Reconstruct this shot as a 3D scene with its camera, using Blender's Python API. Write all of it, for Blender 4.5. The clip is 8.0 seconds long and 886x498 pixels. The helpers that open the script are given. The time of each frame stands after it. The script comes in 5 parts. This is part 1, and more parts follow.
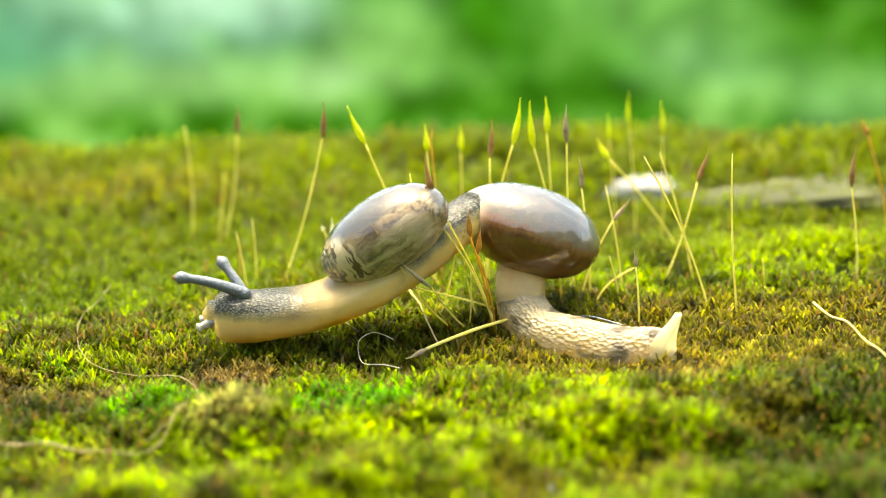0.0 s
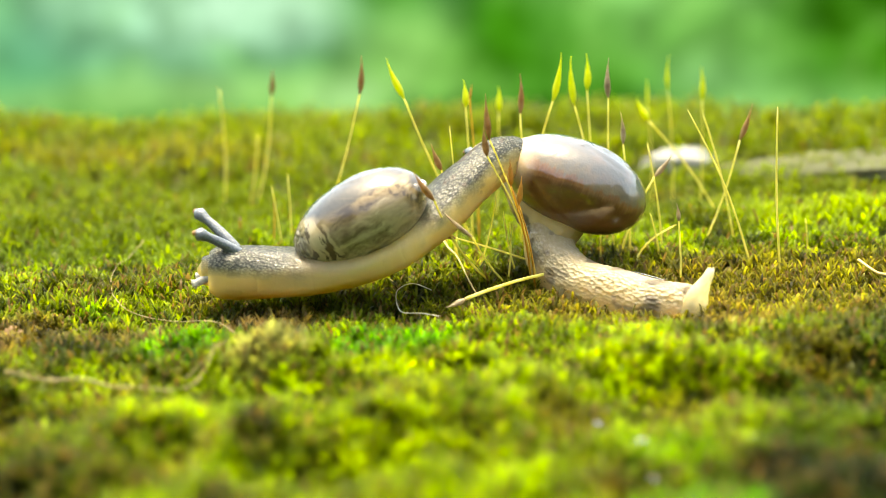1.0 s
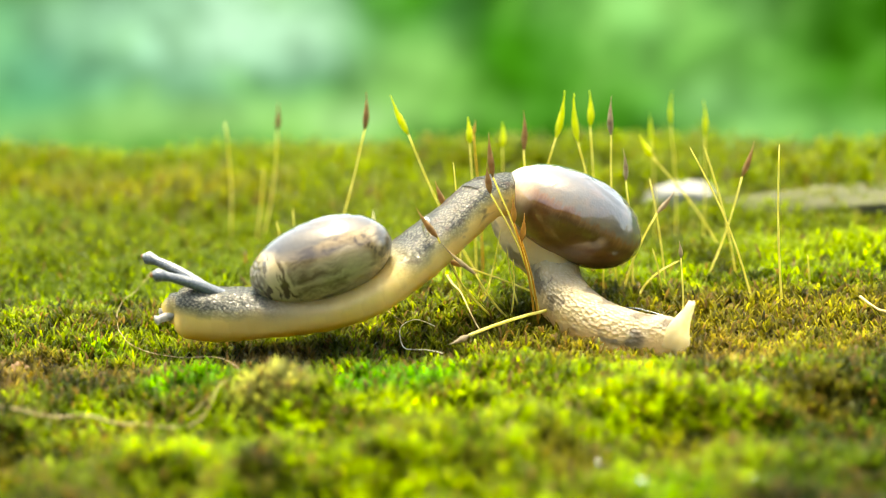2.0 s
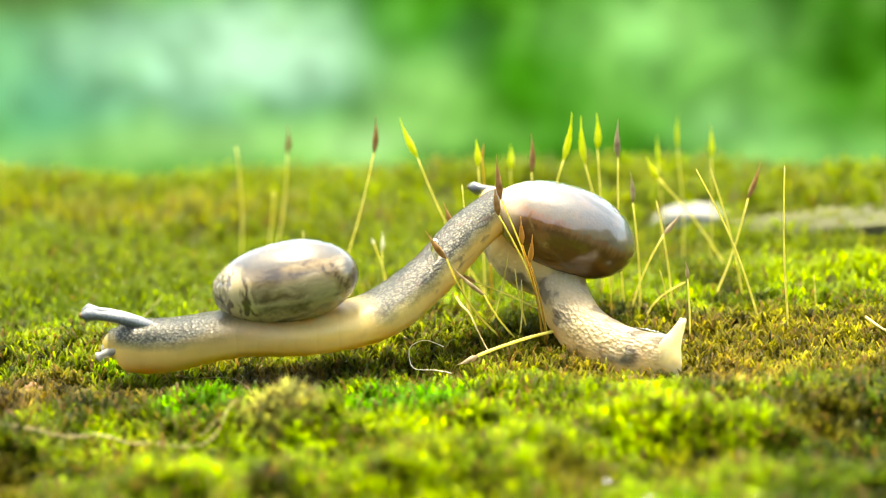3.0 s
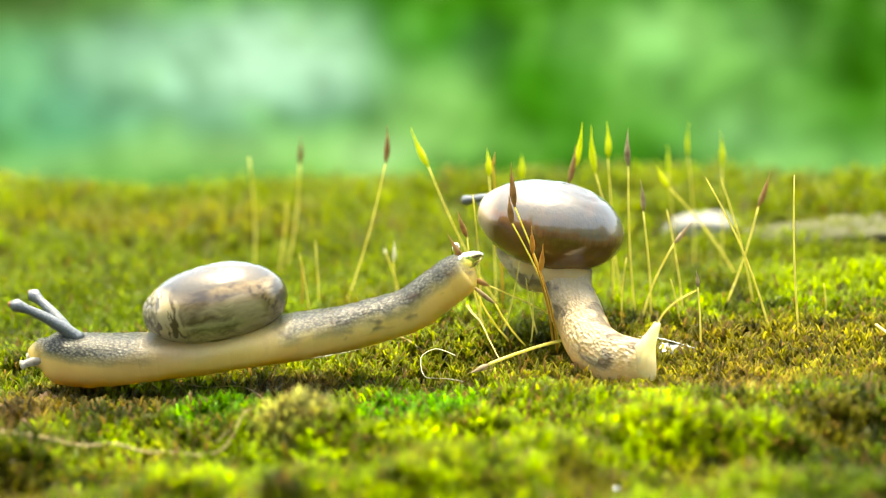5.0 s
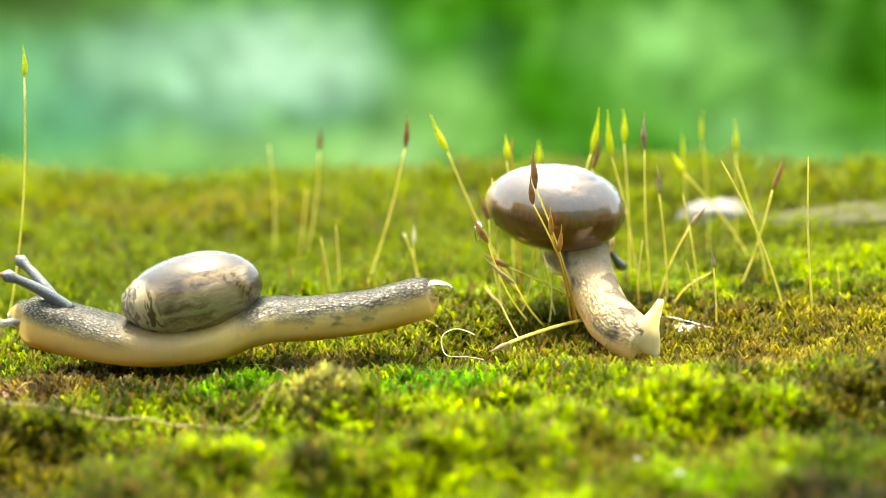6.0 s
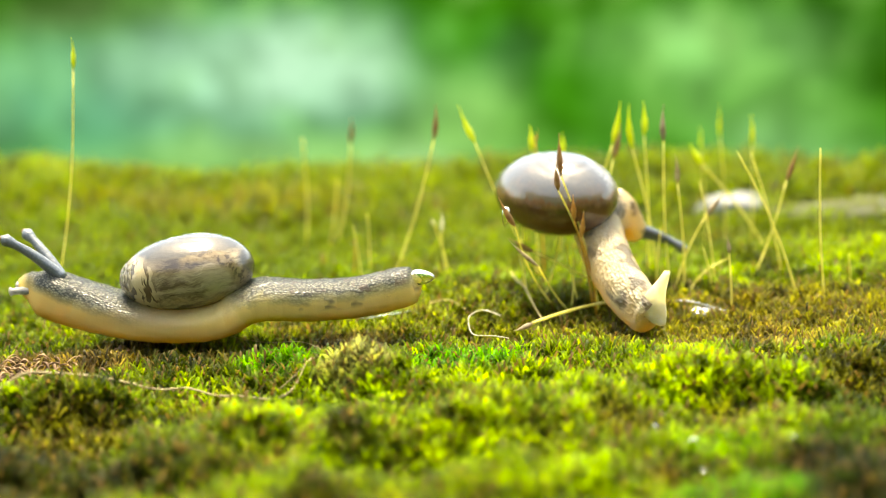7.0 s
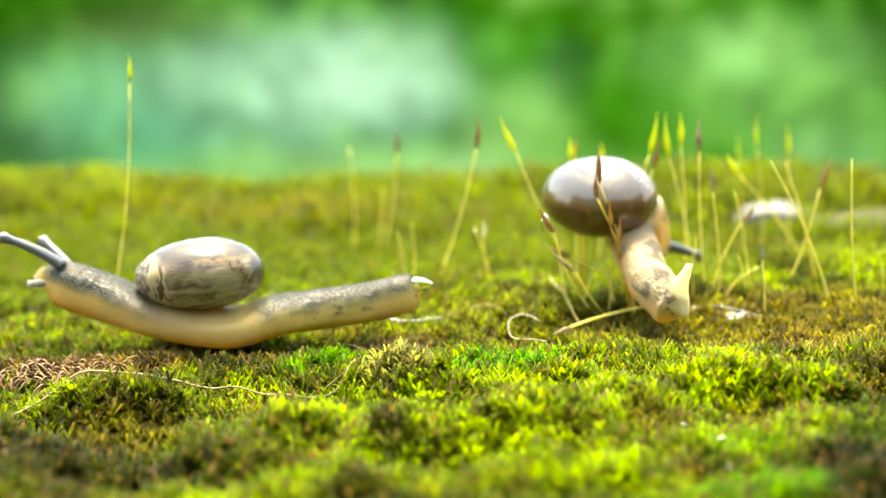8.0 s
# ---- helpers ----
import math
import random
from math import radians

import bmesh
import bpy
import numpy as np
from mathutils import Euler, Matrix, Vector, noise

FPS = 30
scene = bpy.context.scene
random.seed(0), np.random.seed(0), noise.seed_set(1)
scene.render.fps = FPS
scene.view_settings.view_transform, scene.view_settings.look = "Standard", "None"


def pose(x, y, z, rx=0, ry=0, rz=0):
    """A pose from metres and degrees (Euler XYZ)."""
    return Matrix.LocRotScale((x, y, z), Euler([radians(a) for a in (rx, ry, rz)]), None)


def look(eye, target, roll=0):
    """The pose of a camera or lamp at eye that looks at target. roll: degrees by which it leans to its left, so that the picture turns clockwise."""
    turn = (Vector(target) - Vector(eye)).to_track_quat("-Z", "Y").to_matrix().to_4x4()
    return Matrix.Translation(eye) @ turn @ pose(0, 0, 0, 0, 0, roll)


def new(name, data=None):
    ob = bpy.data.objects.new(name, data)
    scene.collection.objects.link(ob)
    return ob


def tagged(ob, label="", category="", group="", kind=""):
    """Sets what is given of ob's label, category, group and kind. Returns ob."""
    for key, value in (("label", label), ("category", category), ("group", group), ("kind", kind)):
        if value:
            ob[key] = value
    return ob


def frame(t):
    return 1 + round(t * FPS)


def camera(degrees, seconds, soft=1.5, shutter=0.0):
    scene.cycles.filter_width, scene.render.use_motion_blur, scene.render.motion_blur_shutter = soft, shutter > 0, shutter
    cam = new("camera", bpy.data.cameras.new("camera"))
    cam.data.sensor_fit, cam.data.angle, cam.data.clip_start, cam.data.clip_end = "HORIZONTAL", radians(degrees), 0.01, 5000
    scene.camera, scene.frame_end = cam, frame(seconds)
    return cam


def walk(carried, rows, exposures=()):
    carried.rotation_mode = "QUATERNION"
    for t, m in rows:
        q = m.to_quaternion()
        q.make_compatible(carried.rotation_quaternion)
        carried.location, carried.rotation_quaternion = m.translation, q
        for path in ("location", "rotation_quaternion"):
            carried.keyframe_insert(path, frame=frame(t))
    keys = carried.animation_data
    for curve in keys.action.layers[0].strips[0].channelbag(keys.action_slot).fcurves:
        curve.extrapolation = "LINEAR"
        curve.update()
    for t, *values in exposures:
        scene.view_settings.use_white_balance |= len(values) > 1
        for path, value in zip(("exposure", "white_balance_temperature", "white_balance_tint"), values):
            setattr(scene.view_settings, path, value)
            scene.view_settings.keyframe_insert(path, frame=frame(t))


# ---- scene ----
MM = 0.001

# ---- camera ----
cam = camera(33, 8.0, soft=0.6)
PATH = [
    (0.0, look((0.00263, -0.09885, 0.03553), (0.00410, 0.00206, 0.00652), -2.43)),
    (0.3, look((0.00140, -0.09902, 0.03458), (0.00263, 0.00217, 0.00658), -2.24)),
    (0.5, look((0.00139, -0.09900, 0.03456), (0.00231, 0.00210, 0.00621), -2.30)),
    (1.0, look((0.00070, -0.09875, 0.03036), (0.00121, 0.00260, 0.00291), -1.87)),
    (1.5, look((0.00096, -0.09895, 0.03135), (0.00118, 0.00256, 0.00450), -1.78)),
    (1.7, look((0.00099, -0.09896, 0.03136), (0.00115, 0.00265, 0.00489), -1.79)),
    (2.8, look((0.00105, -0.10023, 0.03147), (0.00059, 0.00190, 0.00709), -2.02)),
    (3.0, look((0.00106, -0.10025, 0.03146), (0.00048, 0.00193, 0.00729), -2.03)),
    (3.5, look((0.00116, -0.10058, 0.03112), (0.00028, 0.00175, 0.00761), -2.18)),
    (4.0, look((0.00109, -0.10064, 0.03101), (-0.00004, 0.00176, 0.00785), -2.30)),
    (4.5, look((0.00122, -0.10083, 0.03113), (-0.00014, 0.00158, 0.00801), -2.37)),
    (4.7, look((0.00122, -0.10084, 0.03114), (-0.00020, 0.00158, 0.00805), -2.38)),
    (5.8, look((0.00107, -0.10143, 0.03336), (-0.00061, 0.00048, 0.00811), -2.09)),
    (6.0, look((0.00025, -0.10310, 0.03052), (-0.00174, -0.00072, 0.00727), -2.45)),
    (6.5, look((0.00014, -0.10445, 0.03051), (-0.00236, -0.00212, 0.00711), -2.34)),
    (7.0, look((-0.00016, -0.10859, 0.03013), (-0.00363, -0.00615, 0.00735), -2.30)),
    (7.5, look((0.00040, -0.11055, 0.02969), (-0.00477, -0.00806, 0.00746), -2.45)),
    (8.0, look((0.00089, -0.11248, 0.03055), (-0.00625, -0.01003, 0.00870), -2.60)),
]
walk(cam, PATH, exposures=[(t, stops + 0.20, 8900, 3) for t, stops in (
    (0.0, 2.50), (1.5, 2.50), (3.0, 2.66), (4.0, 2.60), (4.5, 2.57), (6.0, 2.47), (7.0, 2.46), (8.0, 2.57))])
cam.data.dof.use_dof = True
cam.data.dof.focus_distance = 0.1050
cam.data.dof.aperture_fstop = 25.0

# ---- world and sun ----
SUN_ELEVATION, SUN_AZIMUTH = 77.0, -14.0     # azimuth from +y (behind the subjects) towards +x
world = bpy.data.worlds.new("daylight")
scene.world = world
world.use_nodes = True
wn, wl = world.node_tree.nodes, world.node_tree.links
sky = wn.new("ShaderNodeTexSky")
sky.sky_type, sky.sun_disc = "NISHITA", False
sky.sun_elevation, sky.sun_rotation = radians(SUN_ELEVATION), radians(SUN_AZIMUTH)
sky.air_density, sky.dust_density = 0.85, 3.0
wn["Background"].inputs["Strength"].default_value = 0.15
wl.new(sky.outputs[0], wn["Background"].inputs["Color"])

sun_data = bpy.data.lights.new("sun", "SUN")
sun_data.energy, sun_data.angle, sun_data.color = 1.9, radians(18.0), (1.0, 0.97, 0.90)
sun = new("sun", sun_data)
sun_way = Vector((math.sin(radians(SUN_AZIMUTH)) * math.cos(radians(SUN_ELEVATION)),
                  math.cos(radians(SUN_AZIMUTH)) * math.cos(radians(SUN_ELEVATION)), math.sin(radians(SUN_ELEVATION))))
sun.matrix_world = look(sun_way * 2, (0, 0, 0))


# ---- materials ----
class Nodes:
    """Short hand for building node trees."""

    def __init__(self, name):
        self.mat = bpy.data.materials.new(name)
        self.mat.use_nodes = True
        self.nodes, self.links = self.mat.node_tree.nodes, self.mat.node_tree.links
        self.bsdf = self.nodes["Principled BSDF"]
        self.out = self.nodes["Material Output"]

    def node(self, kind, **values):
        made = self.nodes.new(kind)
        for key, value in values.items():
            made.inputs[key.replace("_", " ")].default_value = value
        return made

    def link(self, a, b):
        self.links.new(a, b)

    def position(self):
        return self.nodes.new("ShaderNodeNewGeometry").outputs["Position"]

    def local(self):
        return self.nodes.new("ShaderNodeTexCoord").outputs["Object"]

    def noise(self, where, scale, detail=3.0, rough=0.55):
        n = self.node("ShaderNodeTexNoise", Scale=scale, Detail=detail, Roughness=rough)
        self.link(where, n.inputs["Vector"])
        return n.outputs["Fac"]

    def ramp(self, fac, *stops):
        r = self.nodes.new("ShaderNodeValToRGB")
        e = r.color_ramp.elements
        while len(e) < len(stops):
            e.new(0.5)
        for k, (at, colour) in zip(e, stops):
            k.position, k.color = at, (*colour, 1) if len(colour) == 3 else colour
        self.link(fac, r.inputs["Fac"])
        return r.outputs["Color"]

    def mix(self, fac, a, b, how="MIX"):
        m = self.nodes.new("ShaderNodeMix")
        m.data_type, m.blend_type = "RGBA", how
        for value, at in ((fac, 0), (a, 6), (b, 7)):
            if isinstance(value, (int, float)):
                m.inputs[at].default_value = value
            elif isinstance(value, tuple):
                m.inputs[at].default_value = (*value, 1)
            else:
                self.link(value, m.inputs[at])
        return m.outputs[2]

    def math(self, how, a, b=0.0, clamp=False):
        m = self.nodes.new("ShaderNodeMath")
        m.operation, m.use_clamp = how, clamp
        for value, at in ((a, 0), (b, 1)):
            if isinstance(value, (int, float)):
                m.inputs[at].default_value = value
            else:
                self.link(value, m.inputs[at])
        return m.outputs[0]

    def axis(self, where, which):
        s = self.nodes.new("ShaderNodeSeparateXYZ")
        self.link(where, s.inputs[0])
        return s.outputs[which]

    def spot(self, where, centre, size, edge=0.6):
        """1 inside an ellipse round centre, softly falling to 0 outside."""
        m = self.nodes.new("ShaderNodeVectorMath")
        m.operation = "SUBTRACT"
        self.link(where, m.inputs[0])
        m.inputs[1].default_value = centre
        d = self.nodes.new("ShaderNodeVectorMath")
        d.operation = "DIVIDE"
        self.link(m.outputs[0], d.inputs[0])
        d.inputs[1].default_value = size
        n = self.nodes.new("ShaderNodeVectorMath")
        n.operation = "LENGTH"
        self.link(d.outputs[0], n.inputs[0])
        r = self.nodes.new("ShaderNodeMapRange")
        r.interpolation_type = "SMOOTHSTEP"
        r.inputs["From Min"].default_value, r.inputs["From Max"].default_value = 1 + edge, 1 - edge
        self.link(n.outputs["Value"], r.inputs["Value"])
        return r.outputs["Result"]

    def bump(self, height, strength, distance):
        b = self.node("ShaderNodeBump", Strength=strength, Distance=distance)
        self.link(height, b.inputs["Height"])
        self.link(b.outputs["Normal"], self.bsdf.inputs["Normal"])

    def coat_bump(self, height, strength, distance):
        b = self.node("ShaderNodeBump", Strength=strength, Distance=distance)
        self.link(height, b.inputs["Height"])
        self.link(b.outputs["Normal"], self.bsdf.inputs["Coat Normal"])

    def stretched(self, where, scale, turn=0.0):
        m = self.nodes.new("ShaderNodeMapping")
        self.link(where, m.inputs["Vector"])
        m.inputs["Scale"].default_value = scale
        m.inputs["Rotation"].default_value = (0, turn, 0)
        return m.outputs[0]

    def cells(self, where, scale):
        v = self.node("ShaderNodeTexVoronoi", Scale=scale)
        self.link(where, v.inputs["Vector"])
        return v.outputs["Distance"]

    def base(self, colour, rough=0.5, **more):
        if isinstance(colour, tuple):
            self.bsdf.inputs["Base Color"].default_value = (*colour, 1)
        else:
            self.link(colour, self.bsdf.inputs["Base Color"])
        self.bsdf.inputs["Roughness"].default_value = rough
        for key, value in more.items():
            self.bsdf.inputs[key.replace("_", " ")].default_value = value
        return self.mat

    def thin(self, colour, share):
        """Lets part of the light through a thin leaf."""
        t = self.nodes.new("ShaderNodeBsdfTranslucent")
        self.link(colour, t.inputs["Color"])
        m = self.nodes.new("ShaderNodeMixShader")
        m.inputs[0].default_value = share
        self.link(self.bsdf.outputs[0], m.inputs[1])
        self.link(t.outputs[0], m.inputs[2])
        self.link(m.outputs[0], self.out.inputs["Surface"])
        return self.mat


def island(n):
    return n.nodes.new("ShaderNodeNewGeometry").outputs["Random Per Island"]


def moss_patches(n, where, nearest=-1.0):
    """Where the bed is vivid green, lime, rusty brown or olive, in plan; the darkest spots paint shade."""
    w = n.noise(where, 120.0, 3.0)
    colour = n.ramp(w, (0.34, (0.045, 0.055, 0.006)), (0.47, (0.135, 0.195, 0.007)), (0.60, (0.245, 0.375, 0.007)), (0.75, (0.34, 0.45, 0.009)))
    dry = n.ramp(n.noise(where, 150.0, 4.0, 0.65), (0.54, (0, 0, 0)), (0.66, (0.75, 0.75, 0.75)))
    colour = n.mix(dry, colour, (0.20, 0.13, 0.022))
    flat = n.nodes.new("ShaderNodeVectorMath")
    flat.operation = "MULTIPLY"
    n.link(where, flat.inputs[0])
    flat.inputs[1].default_value = (1, 1, 0)
    rags = n.math("MULTIPLY", n.math("SUBTRACT", w, 0.5), 1.2)
    for centre, size, tone, amount in (
            # left front corner darkened, its shadow put into the colour
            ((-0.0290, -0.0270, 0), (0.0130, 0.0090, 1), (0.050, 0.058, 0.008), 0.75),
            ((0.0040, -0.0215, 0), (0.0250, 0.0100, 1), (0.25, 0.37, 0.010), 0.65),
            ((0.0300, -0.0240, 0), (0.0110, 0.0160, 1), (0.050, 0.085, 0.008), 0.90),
            ((-0.0104, -0.0035, 0), (0.0034, 0.0032, 1), (0.210, 0.135, 0.055), 0.80),
            ((-0.0274, -0.0044, 0), (0.0031, 0.0034, 1), (0.210, 0.135, 0.055), 0.85),
            ((-0.0193, -0.0067, 0), (0.0023, 0.0017, 1), (0.210, 0.135, 0.055), 0.70),
            ((-0.0150, -0.0090, 0), (0.0034, 0.0029, 1), (0.120, 0.370, 0.005), 0.85),
            ((-0.0022, -0.0100, 0), (0.0042, 0.0032, 1), (0.105, 0.360, 0.005), 0.90),
            ((-0.0229, -0.0022, 0), (0.0016, 0.0025, 1), (0.170, 0.400, 0.006), 0.70),
            ((-0.0145, -0.0214, 0), (0.0026, 0.0027, 1), (0.350, 0.480, 0.010), 0.85),
            # small near-black spots paint the shaded gaps between tufts
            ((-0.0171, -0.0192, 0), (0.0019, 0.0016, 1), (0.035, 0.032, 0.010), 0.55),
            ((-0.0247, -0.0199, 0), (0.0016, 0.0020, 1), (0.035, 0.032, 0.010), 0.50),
            ((-0.0011, -0.0168, 0), (0.0037, 0.0034, 1), (0.350, 0.480, 0.010), 0.80),
            ((0.0121, -0.0163, 0), (0.0030, 0.0034, 1), (0.350, 0.480, 0.010), 0.90),
            ((0.0137, -0.0081, 0), (0.0018, 0.0018, 1), (0.350, 0.480, 0.010), 0.80),
            ((0.0192, -0.0075, 0), (0.0033, 0.0020, 1), (0.210, 0.135, 0.055), 0.75),
            ((0.0226, -0.0147, 0), (0.0029, 0.0029, 1), (0.170, 0.150, 0.015), 0.70),
            ((0.0147, -0.0216, 0), (0.0028, 0.0020, 1), (0.170, 0.150, 0.015), 0.70),
            ((0.0040, -0.0178, 0), (0.0026, 0.0024, 1), (0.350, 0.480, 0.010), 0.70),
            ((0.0188, -0.0282, 0), (0.0024, 0.0024, 1), (0.060, 0.110, 0.008), 0.85),
            ((0.0075, -0.0241, 0), (0.0022, 0.0022, 1), (0.170, 0.150, 0.015), 0.80),
            ((0.0023, -0.0236, 0), (0.0016, 0.0020, 1), (0.060, 0.110, 0.008), 0.70),
            # two more painted gaps in shade
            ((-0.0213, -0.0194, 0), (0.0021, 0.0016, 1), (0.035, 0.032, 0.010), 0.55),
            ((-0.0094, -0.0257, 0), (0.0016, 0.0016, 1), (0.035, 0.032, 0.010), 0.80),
            ((-0.0264, -0.0219, 0), (0.0031, 0.0032, 1), (0.170, 0.150, 0.015), 0.75),
            ((-0.0148, -0.0230, 0), (0.0018, 0.0028, 1), (0.350, 0.480, 0.010), 0.90),
            ((-0.0030, -0.0267, 0), (0.0028, 0.0025, 1), (0.300, 0.420, 0.008), 0.70),
            ((0.0119, -0.0288, 0), (0.0027, 0.0021, 1), (0.200, 0.400, 0.008), 0.70),
            ((-0.0090, -0.0145, 0), (0.0030, 0.0026, 1), (0.33, 0.31, 0.11), 0.8),
            ((-0.0330, -0.0085, 0), (0.0080, 0.0032, 1), (0.20, 0.105, 0.045), 0.90),
            ((0.024, 0.0000, 0), (0.019, 0.0080, 1), (0.21, 0.16, 0.020), 0.75),
            ((-0.031, 0.0480, 0), (0.016, 0.0080, 1), (0.30, 0.15, 0.030), 0.7),
            ((-0.041, 0.0410, 0), (0.010, 0.0060, 1), (0.20, 0.42, 0.010), 0.8),
            ((0.000, 0.0040, 0), (0.036, 0.0060, 1), (0.18, 0.17, 0.016), 0.40),
            ((-0.034, 0.0260, 0), (0.026, 0.0160, 1), (0.105, 0.18, 0.007), 0.85),
            ((0.033, 0.0175, 0), (0.010, 0.0045, 1), (0.26, 0.37, 0.010), 0.8),
            ((-0.026, -0.0050, 0), (0.007, 0.0035, 1), (0.14, 0.10, 0.018), 0.7),
            ((0.000, 0.0450, 0), (0.120, 0.0260, 1), (0.105, 0.148, 0.006), 0.75),
            ((-0.0450, 0.0180, 0), (0.0300, 0.0300, 1), (0.10, 0.14, 0.008), 0.35),
            # near-black: shade of the front right hollows as colour
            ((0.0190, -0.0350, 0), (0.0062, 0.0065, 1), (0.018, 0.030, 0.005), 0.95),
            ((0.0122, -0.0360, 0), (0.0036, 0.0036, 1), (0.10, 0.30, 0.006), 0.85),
            # dark hollows at the front left, shade painted likewise
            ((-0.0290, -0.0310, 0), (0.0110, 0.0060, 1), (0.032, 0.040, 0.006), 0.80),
            # shadow under the arched snail, painted as darker moss
            ((0.0070, -0.0020, 0), (0.0130, 0.0040, 1), (0.13, 0.12, 0.014), 0.35)):
        if centre[1] < nearest:
            continue
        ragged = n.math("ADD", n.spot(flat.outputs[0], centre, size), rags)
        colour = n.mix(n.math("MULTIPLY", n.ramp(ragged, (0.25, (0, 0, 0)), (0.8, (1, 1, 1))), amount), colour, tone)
    return colour


def moss_leaf(name, brown, vary=0.75, nearest=-1.0):
    n = Nodes(name)
    where = n.position()
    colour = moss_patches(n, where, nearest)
    r = island(n)
    colour = n.mix(vary, colour, n.ramp(r, (0.0, (0.05, 0.07, 0.05)), (0.5, (0.80, 0.88, 0.80)), (1.0, (1.65, 1.58, 1.4))), "MULTIPLY")
    tuft = n.noise(where, 420.0, 2.0)
    colour = n.mix(vary + 0.1, colour, n.ramp(tuft, (0.36, (0.22, 0.24, 0.22)), (0.5, (0.95, 0.95, 0.95)), (0.66, (1.65, 1.65, 1.45))), "MULTIPLY")
    colour = n.mix(n.math("GREATER_THAN", r, 1 - brown), colour, (0.13, 0.085, 0.026))
    colour = n.mix(1.0, colour, (0.80, 0.80, 0.74), "MULTIPLY")
    n.base(colour, 0.42)
    n.bsdf.inputs["Specular IOR Level"].default_value = 0.10
    bright = n.mix(1.0, colour, (1.88, 1.81, 1.25), "MULTIPLY")
    return n.thin(bright, 0.46)


def moss_soil():
    n = Nodes("moss_soil")
    where = n.position()
    colour = n.mix(0.8, moss_patches(n, where, 1.0), (0.025, 0.022, 0.008))
    colour = n.mix(n.noise(where, 900.0), colour, (0.02, 0.02, 0.006))
    n.bump(n.noise(where, 1500.0), 0.8, 0.0004)
    return n.base(colour, 0.85)


def snail_skin(name, pale, deep, slate, grain_tone, rise, soft, cell, fleck_from, fleck, relief, share):
    """Granular back over translucent cream flanks that turn amber towards the sole, with brown flecks on the tail."""
    n = Nodes(name)
    rest = n.nodes.new("ShaderNodeAttribute")
    rest.attribute_name = "rest"
    where = rest.outputs["Vector"]
    z = n.math("MULTIPLY", n.axis(where, 2), 1000.0)
    x = n.math("MULTIPLY", n.axis(where, 0), 1000.0)
    wave = n.math("MULTIPLY", n.math("SUBTRACT", n.noise(where, 500.0, 3.0), 0.5), 0.9)
    level = n.math("ADD", z, wave)
    fac = n.ramp(n.math("DIVIDE", n.math("SUBTRACT", level, rise), soft), (0.0, (0, 0, 0)), (1.0, (1, 1, 1)))
    distance = n.cells(n.stretched(where, (0.62, 1.0, 1.0)), cell)
    grain = n.ramp(distance, (0.15, (1, 1, 1)), (0.60, (0, 0, 0)))
    patchy = n.ramp(n.noise(where, 700.0, 2.0), (0.35, (0.45, 0.45, 0.45)), (0.65, (1, 1, 1)))
    back = n.mix(n.math("MULTIPLY", grain, patchy), slate, grain_tone)
    sole = n.ramp(n.math("ADD", n.math("MULTIPLY", z, 0.30), 0.60), (0.0, deep), (0.60, pale))
    flank = n.mix(n.math("MULTIPLY", n.noise(where, 420.0, 3.0), 0.45), sole, deep)
    # the liver shows brown through the flank in front of the shell
    liver = n.math("MULTIPLY", n.spot(where, (0.0085, 0, 0.0012), (0.0034, 1e9, 0.0012), 0.8), 0.55 if fleck_from > 1 else 0.0)
    flank = n.mix(liver, flank, (0.42, 0.27, 0.14))
    if fleck_from > 1:
        # no slate where the shell sits
        fac = n.math("MULTIPLY", fac, n.math("SUBTRACT", 1.0, n.math("MULTIPLY", n.spot(where, (0.0125, 0, 0), (0.0042, 1e9, 1e9), 0.35), 0.85)))
    colour = n.mix(fac, flank, back)
    f = n.noise(n.stretched(where, (0.8, 1.0, 1.25)), fleck[0], 1.0)
    zone = n.ramp(n.math("ADD", n.math("MULTIPLY", z, 0.5), 0.5), (0.22, (0, 0, 0)), (0.40, (1, 1, 1)))
    late = n.ramp(n.math("MULTIPLY", n.math("SUBTRACT", x, fleck_from), 0.25), (0.0, (0, 0, 0)), (1.0, (1, 1, 1)))
    flecks = n.ramp(f, (fleck[1], (0, 0, 0)), (fleck[1] + fleck[2], (1, 1, 1)))
    colour = n.mix(n.math("MULTIPLY", n.math("MULTIPLY", flecks, n.math("MULTIPLY", zone, late)), fleck[3]), colour, (0.17, 0.12, 0.085))
    lump = n.math("SUBTRACT", n.math("MULTIPLY", n.noise(where, 900.0, 2.0), 0.6), n.math("MULTIPLY", distance, n.math("ADD", n.math("MULTIPLY", fac, 0.7), 0.3)))
    n.bump(lump, relief[0], relief[1])
    n.coat_bump(lump, relief[0] * 0.8, relief[1])
    n.base(colour, 0.42, Coat_Weight=1.0, Coat_Roughness=0.07, Coat_IOR=1.45)
    n.bsdf.inputs["Specular IOR Level"].default_value = 0.3
    return n.thin(n.mix(1.0, colour, (1.0, 0.93, 0.78), "MULTIPLY"), share)


